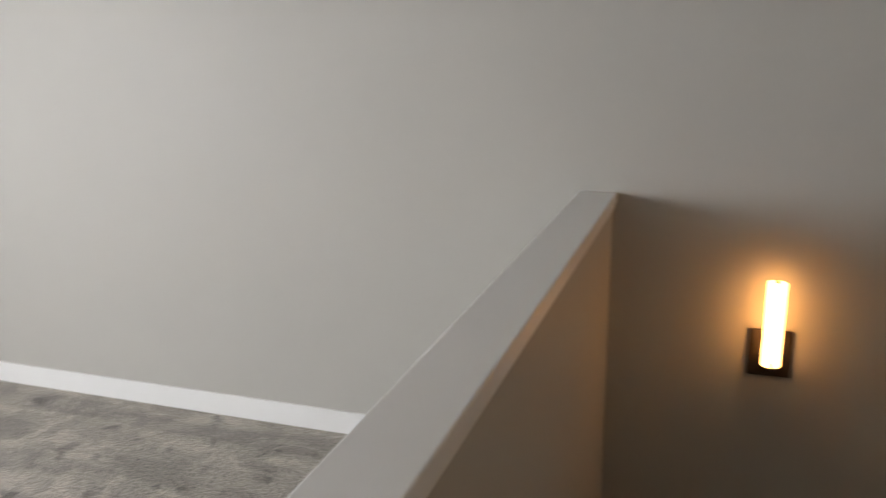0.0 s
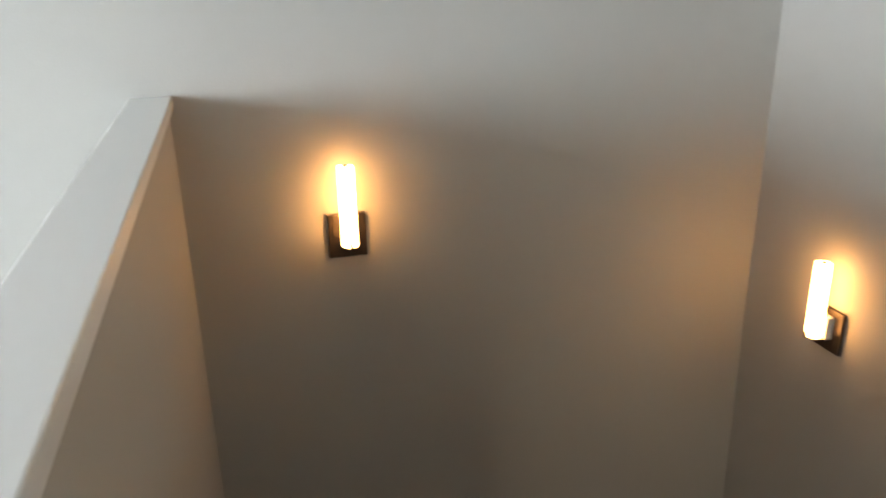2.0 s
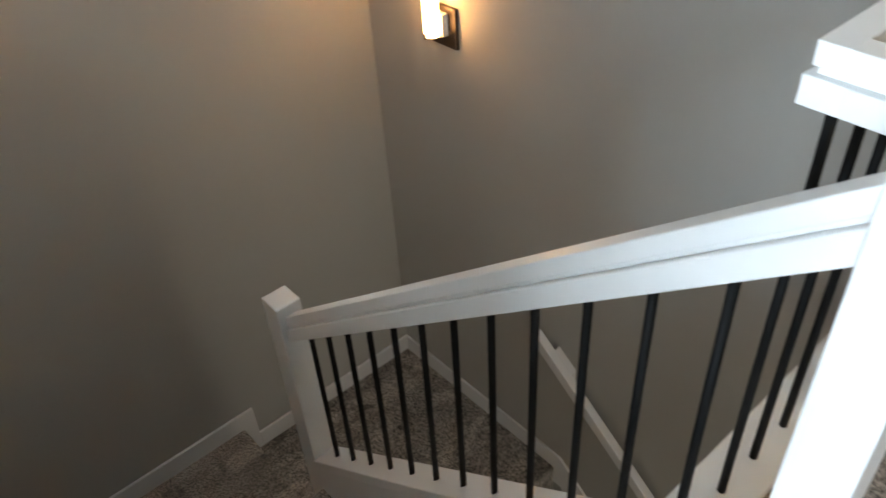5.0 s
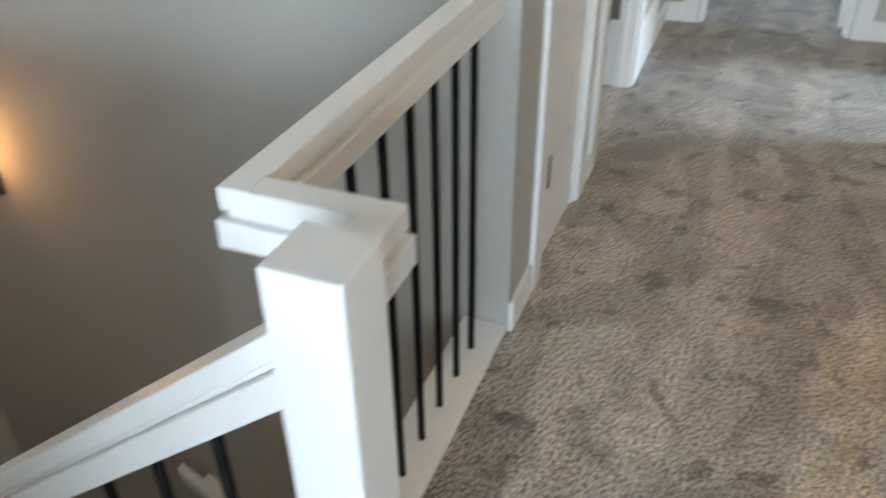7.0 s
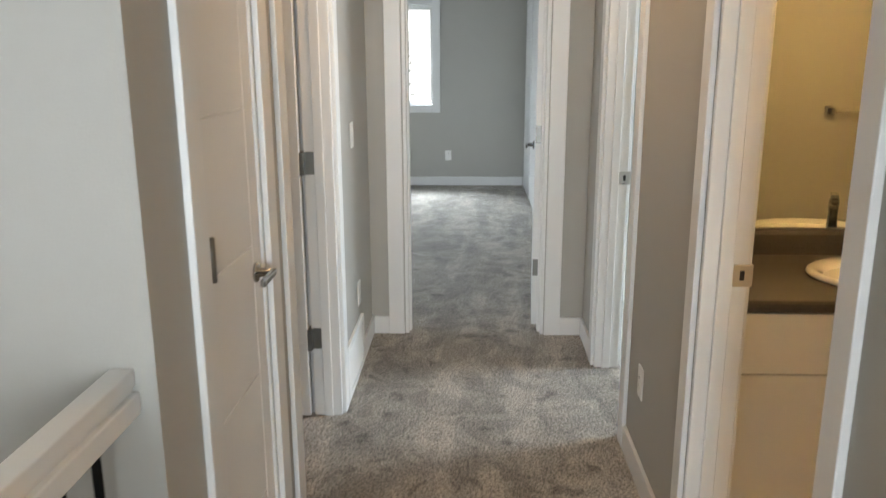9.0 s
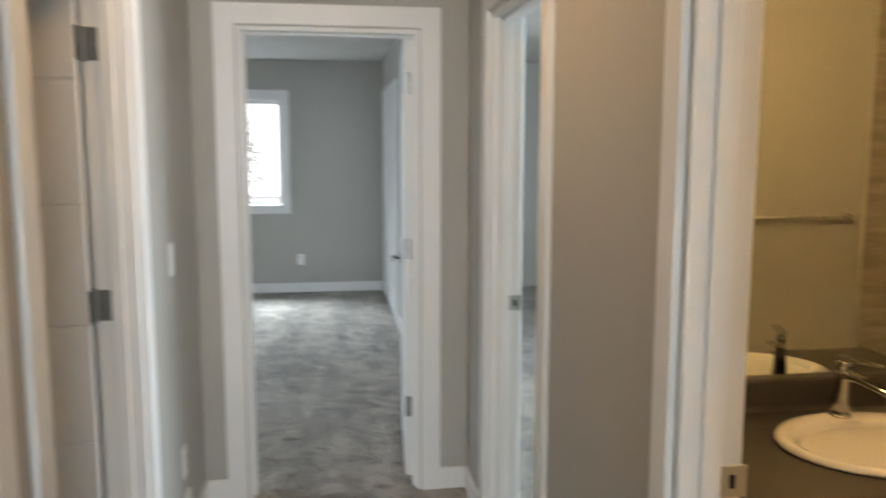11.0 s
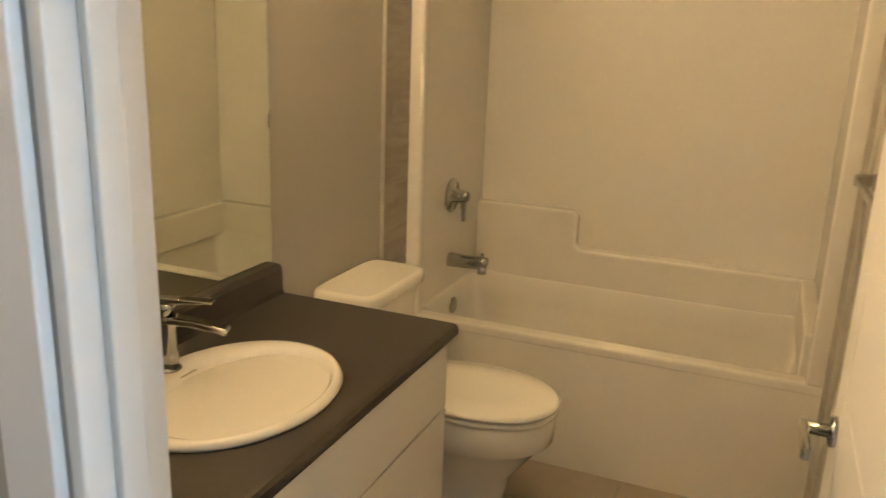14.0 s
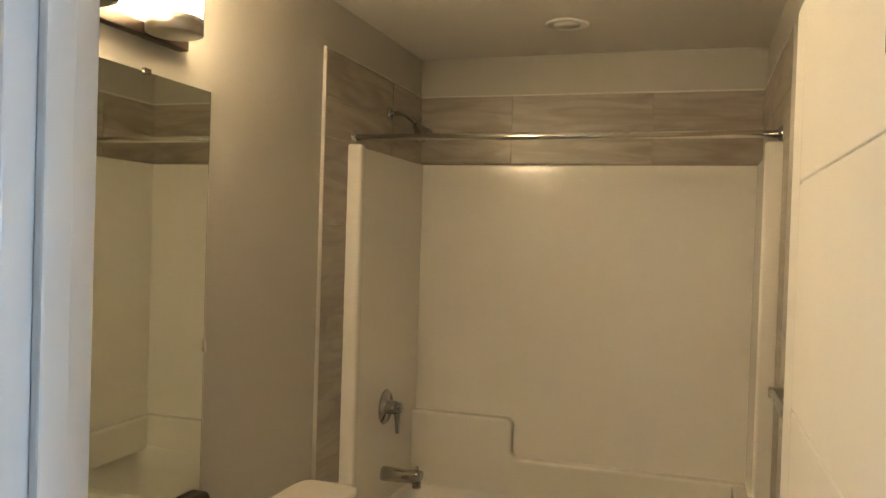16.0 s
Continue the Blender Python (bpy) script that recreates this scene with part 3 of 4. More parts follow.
# ---- doors ----
def lever(ob, x, y, z, side, way, material=CHROME):
    """Lever on the door's face at y; side: the way the face looks along y; way: the way the lever points along x."""
    h = part("handle", lathe([(0.026, 0), (0.026, 0.006), (0.022, 0.010), (0.012, 0.012), (0.010, 0.045), (0.008, 0.048)], Matrix.Translation((x, y, z)) @ pose(0, 0, 0, -90 * side, 0, 0), 24), material, ob, "chrome lever handle")
    part("lever", boxes((min(x - way * 0.012, x + way * 0.105), max(x - way * 0.012, x + way * 0.105), min(y + side * 0.040, y + side * 0.054), max(y + side * 0.040, y + side * 0.054), z - 0.010, z + 0.010), bevel=0.005, segs=3), material, h)


DOOR_JOINTS = (0.012, 0.345, 0.69, 1.032, 1.376, 1.722, 2.010)    # level grooves across a leaf


def panel_door(w, label, hinge_front=True, handles=(1, -1), leaf_y=0.0):
    """Local: hinge edge at x = 0, slab from y = 0 back to y = 0.035, floor at z = 0."""
    ob = thing("door", 0, 0, 0, label, "door")
    part("slab", boxes((0, w, 0.004, 0.031, 0.014, 2.008), bevel=0.001), DOOR, ob)
    st, gap = 0.105 if w > 0.5 else 0.075, 0.0045
    for y0, y1 in ((0.0, 0.006), (0.029, 0.035)):
        part("stile", boxes((w - st + gap / 2, w, y0, y1, 0.014, 2.008), bevel=0.0022), DOOR, ob)
        for z0, z1 in zip(DOOR_JOINTS, DOOR_JOINTS[1:]):
            part("panel", boxes((0, w - st - gap / 2, y0, y1, z0 + gap / 2, z1 - gap / 2), bevel=0.0022), DOOR, ob)
    for z in (0.35, 1.085, 1.82):
        yk = -0.015 if hinge_front else 0.044
        hg = part("hinge", boxes((-0.018, 0.0, 0.002, 0.033, z - 0.045, z + 0.045), bevel=0.001), HINGE, ob, "satin steel hinge")
        part("knuckle", tube([(-0.010, yk, z - 0.048), (-0.010, yk, z + 0.048)], 0.0092, 12), HINGE, hg)
        part("jamb_leaf", boxes((-0.062, -0.012, leaf_y - 0.002, leaf_y + 0.0035, z - 0.045, z + 0.045), bevel=0.001), HINGE, hg)
    for s in handles:
        lever(ob, w - 0.062, 0.0 if s == 1 else 0.035, 0.957, -1 if s == 1 else 1, -1)
    return ob


d = panel_door(CL1 - CL0 - 0.044, "closed white narrow closet door with chrome lever", True, (1,))
d.matrix_basis = pose(CL0 + 0.022, YL + 0.004, 0)
d = panel_door(LD1 - LD0 - 0.044, "open white panelled door leading to side room", True, (1, -1))
d.matrix_basis = pose(LD1 - 0.056, YLB + 0.012, 0, 0, 0, 90) @ pose(0, -0.035, 0)
d = panel_door(BA1 - BA0 - 0.044, "open white panelled bathroom door with chrome lever", False, (1, -1), 0.033)
d.matrix_basis = pose(1.969, YRB - 0.004, 0, 0, 0, -90) @ pose(0, 0, 0)
closet = thing("closet_door", 9.0, BED_Y0, 0.0, "closed white sliding closet doors in bedroom", "closet door")
for x0, x1, y in ((8.29, 9.03, BED_Y0 + 0.001), (8.96, 9.70, BED_Y0 + 0.0075)):
    part("leaf", boxes((x0, x1, y, y + 0.006, 0.012, DOOR_H), bevel=0.002), DOOR, closet)
d = panel_door(BD1 - BD0 - 0.044, "open white panelled bedroom door with chrome lever", False, (1, -1), 0.033)
d.matrix_basis = pose(XBB + 0.012, BD0 + 0.056, 0, 0, 0, -4) @ Matrix.Diagonal((1, -1, 1, 1)) @ pose(0, -0.0, 0)


def strike_plate(x, y, z, side):
    ob = thing("strike_plate", x, y, z, "brushed nickel strike plate on white door jamb", "strike plate", "strike plates")
    a, c = sorted((x, x + side * 0.003))
    part("plate", boxes((a, c, y - 0.028, y + 0.028, z - 0.030, z + 0.030), bevel=0.001), NICKEL, ob)
    a, c = sorted((x + side * 0.0028, x + side * 0.0036))
    part("latch_hole", boxes((a, c, y - 0.006, y + 0.006, z - 0.013, z + 0.013)), DARKGAP, ob)


strike_plate(BA1 - 0.018, -0.412, 0.942, -1)
strike_plate(RD1 - 0.018, -0.412, 0.942, -1)


# ---- switches, outlets, grille ----
def wall_plate(name, m, label, kind):
    """Local: wall at y = 0, room at -y."""
    ob = thing(name, 0, 0, 0, label, kind, "wall plates")
    part("plate", boxes((-0.036, 0.036, -0.006, 0, -0.058, 0.058), bevel=0.003), PLASTIC, ob)
    if kind == "light switch":
        part("rocker", boxes((-0.016, 0.016, -0.010, -0.005, -0.033, 0.033), bevel=0.002), PLASTIC, ob)
    else:
        for z in (-0.020, 0.020):
            s = part("socket", boxes((-0.016, 0.016, -0.0085, -0.005, z - 0.014, z + 0.014), bevel=0.002), PLASTIC, ob)
            part("slot", boxes((-0.007, -0.005, -0.0089, -0.008, z - 0.005, z + 0.006), (0.005, 0.007, -0.0089, -0.008, z - 0.004, z + 0.006)), DARKGAP, s)
    ob.matrix_basis = m


wall_plate("light_switch", pose(4.31, YL, 1.148), "white rocker light switch on hall wall", "light switch")
wall_plate("outlet", pose(4.40, YL, 0.375), "white wall outlet above hall baseboard", "outlet")
wall_plate("outlet", pose(3.37, YR, 0.37, 0, 0, 180), "white wall outlet between hall doorways", "outlet")
wall_plate("outlet", pose(XW, 0.59, 0.352, 0, 0, -90), "white wall outlet on bedroom wall", "outlet")

grille = thing("return_air_grille", 4.2, YL, 0.0, "white metal return air grille at floor level", "air grille")
part("frame", boxes((3.955, 4.45, YL - 0.016, YL, 0.0, 0.025), (3.955, 4.45, YL - 0.016, YL, 0.225, 0.255), (3.955, 3.985, YL - 0.016, YL, 0.025, 0.225), (4.42, 4.45, YL - 0.016, YL, 0.025, 0.225), bevel=0.003), TRIM, grille)
part("backing", boxes((3.985, 4.42, YL - 0.003, YL, 0.025, 0.225)), DARKGAP, grille)
for i in range(14):
    z = 0.032 + i * 0.0142
    part("slat", prism([(YL - 0.013, z), (YL - 0.011, z - 0.002), (YL - 0.003, z + 0.008), (YL - 0.005, z + 0.010)], "x", 3.985, 4.42), TRIM, grille)

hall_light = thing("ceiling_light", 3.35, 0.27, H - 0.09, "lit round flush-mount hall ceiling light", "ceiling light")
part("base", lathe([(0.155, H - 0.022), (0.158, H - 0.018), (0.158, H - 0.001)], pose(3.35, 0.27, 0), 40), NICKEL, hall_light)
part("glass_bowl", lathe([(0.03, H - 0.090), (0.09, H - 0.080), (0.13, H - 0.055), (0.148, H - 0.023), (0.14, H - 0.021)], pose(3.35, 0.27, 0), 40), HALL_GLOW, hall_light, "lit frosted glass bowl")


# ---- bathroom ----
def loft(rings, n=40, power=2.0, m=None, cap_lo=True, cap_hi=True):
    """A body through rings (cx, cy, rx, ry, z); power above 2 squares the outline."""
    bm = bmesh.new()
    vs = []
    for cx, cy, rx, ry, z in rings:
        row = []
        for i in range(n):
            a = 2 * math.pi * i / n
            c, s = math.cos(a), math.sin(a)
            row.append(bm.verts.new((cx + rx * math.copysign(abs(c) ** (2 / power), c), cy + ry * math.copysign(abs(s) ** (2 / power), s), z)))
        vs.append(row)
    for a, c in zip(vs, vs[1:]):
        for i in range(n):
            bm.faces.new((a[i], a[(i + 1) % n], c[(i + 1) % n], c[i]))
    if cap_lo:
        bm.faces.new(list(reversed(vs[0])))
    if cap_hi:
        bm.faces.new(vs[-1])
    for f in bm.faces:
        f.smooth = len(f.verts) == 4
    bmesh.ops.recalc_face_normals(bm, faces=bm.faces)
    return bm


# plank floor
for r in range(9):
    y1 = YR - 0.001 - r * 0.31
    for cidx in range(3):
        x0 = XT + cidx * 0.61 - (0.3 if r % 2 else 0.0)
        a, c = max(x0, XT if r else BA0), min(x0 + 0.607, XM if r else BA1)
        if c - a > 0.02 and y1 - 0.307 > -2.5:
            pl = part("plank", boxes((a, c, y1 - 0.307, y1, -0.006, 0.0), bevel=0.001), VINYL, bpy.data.objects["bath_floor"])

# vanity
VX, VY0, VY1, VT = 2.826, YRB - 0.004, -1.550, 0.846
vanity = thing("vanity_cabinet", 3.1, -1.0, 0.0, "white flat-front bathroom vanity cabinet with drawers", "vanity cabinet")
part("body", boxes((2.862, XM - 0.001, VY1 + 0.028, VY0, 0.10, VT - 0.036), bevel=0.002), CABINET, vanity)
part("toe_kick", boxes((2.92, XM - 0.001, VY1 + 0.03, VY0, 0.0, 0.10)), CABINET, vanity)
part("top_drawer_front", boxes((2.842, 2.861, VY1 + 0.030, VY0 - 0.004, 0.628, VT - 0.040), bevel=0.002), CABINET, vanity)
part("lower_drawer_front", boxes((2.842, 2.861, VY1 + 0.030, VY0 - 0.004, 0.105, 0.624), bevel=0.002), CABINET, vanity)

SX, SY, SRX, SRY = 3.082, -0.982, 0.198, 0.250


def counter_with_hole(x0, x1, y0, y1, z0, z1, cx, cy, rx, ry):
    angles = [2 * math.pi * i / 56 for i in range(56)] + [math.atan2(y - cy, x - cx) % (2 * math.pi) for x in (x0, x1) for y in (y0, y1)]
    angles = sorted(angles)
    bm = bmesh.new()

    def edge(a):
        c, s = math.cos(a), math.sin(a)
        k = min([(x1 - cx) / c if c > 1e-9 else 1e9, (x0 - cx) / c if c < -1e-9 else 1e9, (y1 - cy) / s if s > 1e-9 else 1e9, (y0 - cy) / s if s < -1e-9 else 1e9])
        return cx + k * c, cy + k * s
    rings = []
    for z in (z1, z0):
        rings.append([bm.verts.new((cx + rx * math.cos(a), cy + ry * math.sin(a), z)) for a in angles])
        rings.append([bm.verts.new((*edge(a), z)) for a in angles])
    it, ot, ib, ob_ = rings
    n = len(angles)
    for i in range(n):
        j = (i + 1) % n
        bm.faces.new((it[i], ot[i], ot[j], it[j]))
        bm.faces.new((ib[j], ob_[j], ob_[i], ib[i]))
        bm.faces.new((ot[i], ob_[i], ob_[j], ot[j]))
        bm.faces.new((it[j], ib[j], ib[i], it[i]))
    bmesh.ops.recalc_face_normals(bm, faces=bm.faces)
    return bm


counter = thing("countertop", 3.1, -1.0, VT - 0.036, "dark brown laminate countertop with rounded front edge", "countertop")
part("worktop", counter_with_hole(VX + 0.018, XM - 0.001, VY1, VY0, VT - 0.034, VT, SX, SY, SRX - 0.03, SRY - 0.03), COUNTER, counter)
part("front_edge", prism([(VX + 0.0185, VT - 0.034), (VX + 0.008, VT - 0.034), (VX + 0.001, VT - 0.028), (VX, VT - 0.018), (VX + 0.002, VT - 0.008), (VX + 0.008, VT - 0.001), (VX + 0.0185, VT)], "y", VY1, VY0), COUNTER, counter)
part("backsplash", prism([(XM - 0.001, VT), (XM - 0.001, VT + 0.082), (XM - 0.026, VT + 0.082), (XM - 0.035, VT + 0.078), (XM - 0.040, VT + 0.068), (XM - 0.041, VT + 0.010), (XM - 0.046, VT)], "y", VY1 + 0.001, VY0), COUNTER, counter)

sink = thing("sink", SX, SY, VT, "white oval ceramic drop-in sink in dark countertop", "sink")
BX = SX - 0.024
part("basin", loft([(SX, SY, SRX, SRY, VT + 0.001), (SX, SY, SRX + 0.002, SRY + 0.002, VT + 0.008), (SX, SY, SRX - 0.004, SRY - 0.004, VT + 0.016), (SX, SY, SRX - 0.014, SRY - 0.014, VT + 0.019),
     (BX, SY, SRX - 0.043, SRY - 0.028, VT + 0.016), (BX, SY, SRX - 0.050, SRY - 0.036, VT + 0.008), (BX, SY, SRX - 0.062, SRY - 0.052, VT - 0.045),
     (BX, SY, SRX - 0.085, SRY - 0.095, VT - 0.075), (BX, SY, SRX - 0.115, SRY - 0.145, VT - 0.112), (BX + 0.01, SY, 0.045, 0.05, VT - 0.128), (BX + 0.012, SY, 0.022, 0.022, VT - 0.131)], 64), CERAMIC, sink)
part("drain", lathe([(0.020, 0), (0.021, 0.003), (0.014, 0.004), (0.004, 0.003)], Matrix.Translation((BX + 0.012, SY, VT - 0.131)), 20), CHROME, sink, "chrome drain")
part("maker_mark", boxes(*[(SX + 0.112, SX + 0.118, SY - 0.022 + i * 0.0068, SY - 0.0175 + i * 0.0068, VT + 0.0155, VT + 0.0165) for i in range(7)]), NICKEL, sink, "small grey maker mark")

FX, FY, FZ = 3.246, -0.980, VT + 0.017
faucet = thing("faucet", FX, FY, FZ, "chrome single-lever bathroom faucet on sink deck", "faucet")
part("base", lathe([(0.026, 0), (0.026, 0.004), (0.022, 0.008)], Matrix.Translation((FX, FY, FZ)), 28), CHROME, faucet)
part("body", loft([(FX, FY, 0.022, 0.022, FZ + 0.006), (FX, FY, 0.019, 0.019, FZ + 0.04), (FX - 0.003, FY, 0.016, 0.0155, FZ + 0.085), (FX - 0.004, FY, 0.018, 0.0165, FZ + 0.108), (FX - 0.004, FY, 0.019, 0.017, FZ + 0.118)], 28, 2.6), CHROME, faucet)
part("spout", prism([(FX + 0.006, FZ + 0.100), (FX - 0.05, FZ + 0.098), (FX - 0.108, FZ + 0.086), (FX - 0.122, FZ + 0.080), (FX - 0.130, FZ + 0.086), (FX - 0.126, FZ + 0.096), (FX - 0.06, FZ + 0.112), (FX + 0.006, FZ + 0.119)], "y", FY - 0.0165, FY + 0.0165, 0.004), CHROME, faucet)
part("cartridge", lathe([(0.0175, 0.118), (0.0175, 0.140), (0.0150, 0.144)], Matrix.Translation((FX - 0.002, FY, FZ)), 24), CHROME, faucet)
part("lever", prism([(FX + 0.016, FZ + 0.144), (FX - 0.03, FZ + 0.146), (FX - 0.098, FZ + 0.148), (FX - 0.099, FZ + 0.152), (FX - 0.03, FZ + 0.156), (FX + 0.016, FZ + 0.157)], "y", FY - 0.013, FY + 0.013, 0.002), CHROME, faucet)

faucet.matrix_basis = pose(FX, FY, FZ, 0, 0, 22)

MY0, MY1, MZ0, MZ1 = YRB - 0.03, -1.552, 0.930, 1.986
mirror = thing("mirror", XM, -1.0, MZ0, "frameless wall mirror above dark backsplash", "mirror")
part("glass", boxes((XM - 0.007, XM - 0.001, MY1, MY0, MZ0, MZ1), bevel=0.0012), MIRROR, mirror)
part("polished_edge", boxes((XM - 0.0074, XM - 0.0008, MY1 - 0.003, MY1, MZ0, MZ1)), BRIGHT, mirror, "bright polished glass edge")
for y, z in ((MY1 + 0.0, 1.315),):
    part("clip", boxes((XM - 0.011, XM, y - 0.008, y + 0.004, z - 0.018, z + 0.018), bevel=0.002), BRIGHT, mirror, "small chrome clip")
for y in (-0.75, -1.30):
    part("clip", boxes((XM - 0.011, XM, y - 0.012, y + 0.012, MZ1 - 0.006, MZ1 + 0.008), bevel=0.002), CHROME, mirror, "small chrome clip")

light = thing("vanity_light", XM, -1.0, 2.06, "lit three-glass vanity light on dark bronze bar", "vanity light")
part("bar", boxes((XM - 0.030, XM - 0.001, -1.425, -0.575, 2.060, 2.092), bevel=0.003), BRONZE, light)
for y in (-0.72, -1.0, -1.28):
    s = part("socket", lathe([(0.058, 2.062), (0.064, 2.065), (0.064, 2.100), (0.062, 2.102)], pose(XM - 0.095, y, 0), 36), NICKEL, light, "brushed metal cup")
    part("arm", boxes((XM - 0.050, XM - 0.020, y - 0.012, y + 0.012, 2.066, 2.086), bevel=0.002), NICKEL, s)
    part("glass_shade", lathe([(0.058, 2.101), (0.061, 2.105), (0.061, 2.255), (0.058, 2.262), (0.03, 2.264)], pose(XM - 0.095, y, 0), 36), VANITY_GLOW, light, "lit frosted glass shade")

# toilet
TY = -1.925
toilet = thing("toilet", 3.0, TY, 0.0, "white two-piece ceramic toilet with closed lid", "toilet")
part("tank", loft([(3.288, TY, 0.085, 0.170, 0.43), (3.286, TY, 0.094, 0.182, 0.49), (3.284, TY, 0.098, 0.193, 0.754)], 48, 7), CERAMIC, toilet)
part("tank_lid", loft([(3.272, TY, 0.108, 0.199, 0.754), (3.271, TY, 0.114, 0.205, 0.760), (3.271, TY, 0.114, 0.205, 0.788), (3.271, TY, 0.109, 0.200, 0.798), (3.271, TY, 0.096, 0.186, 0.801)], 48, 6), CERAMIC, toilet)
part("flush_lever", tube([(3.165, TY + 0.16, 0.73), (3.160, TY + 0.10, 0.725)], 0.008), CHROME, toilet, "chrome flush lever")
part("bowl", loft([(3.00, TY, 0.24, 0.115, 0.0), (3.00, TY, 0.235, 0.11, 0.03), (3.00, TY, 0.20, 0.095, 0.13), (2.97, TY, 0.20, 0.11, 0.23), (2.922, TY, 0.240, 0.160, 0.345), (2.912, TY, 0.262, 0.182, 0.369), (2.912, TY, 0.266, 0.186, 0.450), (2.912, TY, 0.254, 0.175, 0.456)], 48, 2.2), CERAMIC, toilet)
part("seat", loft([(2.910, TY, 0.258, 0.182, 0.4580), (2.910, TY, 0.270, 0.190, 0.4620), (2.910, TY, 0.270, 0.190, 0.4720), (2.910, TY, 0.260, 0.182, 0.4750)], 48, 2.2), CERAMIC, toilet)
part("lid", loft([(2.911, TY, 0.262, 0.184, 0.4785), (2.911, TY, 0.272, 0.192, 0.4825), (2.911, TY, 0.272, 0.192, 0.4910), (2.911, TY, 0.258, 0.180, 0.4990), (2.911, TY, 0.15, 0.10, 0.5030)], 48, 2.2), CERAMIC, toilet)

# tub and surround
TF, RZ = -2.425, 0.503                             # apron face, rim height
tub = thing("bathtub", 2.64, -2.8, 0.0, "white acrylic bathtub with moulded wall surround", "bathtub")
TX0, TX1 = XT + 0.001, XM - 0.001
bm = bmesh.new()
n_t = 56


def tub_ring(z, ex, cy, ry, cx=(TX0 + TX1) / 2):
    return (cx, cy, (TX1 - TX0) / 2 - ex, ry, z)


part("basin", loft([tub_ring(RZ - 0.02, 0.0, -2.815, 0.388), tub_ring(RZ - 0.006, 0.0, -2.815, 0.389), tub_ring(RZ, 0.008, -2.815, 0.383), tub_ring(RZ, 0.036, -2.810, 0.326), tub_ring(RZ - 0.012, 0.045, -2.810, 0.318),
     tub_ring(RZ - 0.12, 0.055, -2.810, 0.309), tub_ring(0.18, 0.09, -2.81, 0.28), tub_ring(0.13, 0.14, -2.81, 0.24), tub_ring(0.12, 0.4, -2.81, 0.1)], 80, 14, cap_lo=False), ACRYLIC, tub)
part("apron", boxes((TX0, TX1, TF - 0.004, TF + 0.002, 0.0, RZ - 0.036), bevel=0.002), ACRYLIC, tub)
part("apron_lip", boxes((TX0, TX1, TF - 0.060, TF + 0.006, RZ - 0.040, RZ + 0.004), bevel=0.012, segs=3), ACRYLIC, tub)
SZ = 1.950
part("back_panel", boxes((TX0, TX1, YT + 0.001, YT + 0.032, RZ - 0.02, SZ), bevel=0.006), ACRYLIC, tub)
part("shelf_ledge", prism([(TX0 + 0.03, RZ - 0.02), (TX1 - 0.03, RZ - 0.02), (TX1 - 0.03, 0.826), (2.915, 0.826), (2.893, 0.806), (2.893, 0.675), (2.873, 0.655), (TX0 + 0.03, 0.655)], "y", YT + 0.02, YT + 0.092, 0.010), ACRYLIC, tub, "moulded shelf ledge")
part("end_ledge", boxes((TX0 + 0.02, TX0 + 0.085, YT + 0.08, TF - 0.05, RZ - 0.02, 0.655), bevel=0.012, segs=3), ACRYLIC, tub, "moulded ledge at the sloping end")
for x0, x1 in ((TX1 - 0.032, TX1), (TX0, TX0 + 0.032)):
    part("side_panel", boxes((x0, x1, YT + 0.03, TF - 0.03, RZ - 0.01, SZ), bevel=0.006), ACRYLIC, tub)
for x0, x1 in ((TX1 - 0.062, TX1), (TX0, TX0 + 0.062)):
    part("side_flange", boxes((x0, x1, TF - 0.036, TF + 0.010, RZ - 0.004, SZ + 0.004), bevel=0.012, segs=3), ACRYLIC, tub)
part("overflow_plate", lathe([(0.036, 0), (0.036, 0.006), (0.030, 0.011), (0.010, 0.012)], Matrix.Translation((XM - 0.056, -2.80, 0.425)) @ pose(0, 0, 0, 0, -90, 0), 28), CHROME, tub, "chrome overflow plate")

valve = thing("shower_valve", XM - 0.033, -2.80, 0.906, "round chrome shower valve with lever", "shower valve")
part("escutcheon", lathe([(0.072, 0), (0.072, 0.004), (0.066, 0.010), (0.030, 0.013), (0.028, 0.05), (0.024, 0.054)], Matrix.Translation((XM - 0.033, -2.80, 0.906)) @ pose(0, 0, 0, 0, -90, 0), 36), CHROME, valve)
part("lever", prism([(XM - 0.10, 0.925), (XM - 0.075, 0.925), (XM - 0.085, 0.80), (XM - 0.10, 0.80)], "y", -2.812, -2.788, 0.005), CHROME, valve)
part("knob", lathe([(0.022, 0.05), (0.023, 0.054), (0.023, 0.072), (0.019, 0.076)], Matrix.Translation((XM - 0.033, -2.80, 0.906)) @ pose(0, 0, 0, 0, -90, 0), 28), CHROME, valve)
spout = thing("tub_spout", XM - 0.033, -2.80, 0.628, "chrome tub spout with diverter knob", "tub spout")
part("body", loft([(0, 0, 0.031, 0.031, 0.0), (0, 0, 0.030, 0.030, 0.01), (0.0, 0, 0.027, 0.027, 0.10), (0.004, 0, 0.027, 0.026, 0.155), (0.010, 0, 0.018, 0.020, 0.172)], 28, 2.3), CHROME, spout)
spout.children[0].matrix_parent_inverse = Matrix.Identity(4)
spout.children[0].matrix_basis = pose(0, 0, 0, 0, -90, 0)
part("diverter", tube([(XM - 0.033 - 0.150, -2.80, 0.648), (XM - 0.033 - 0.150, -2.80, 0.673)], 0.007), CHROME, spout)
part("nozzle", tube([(XM - 0.033 - 0.150, -2.80, 0.618), (XM - 0.033 - 0.150, -2.80, 0.586)], 0.019, 20), CHROME, spout)

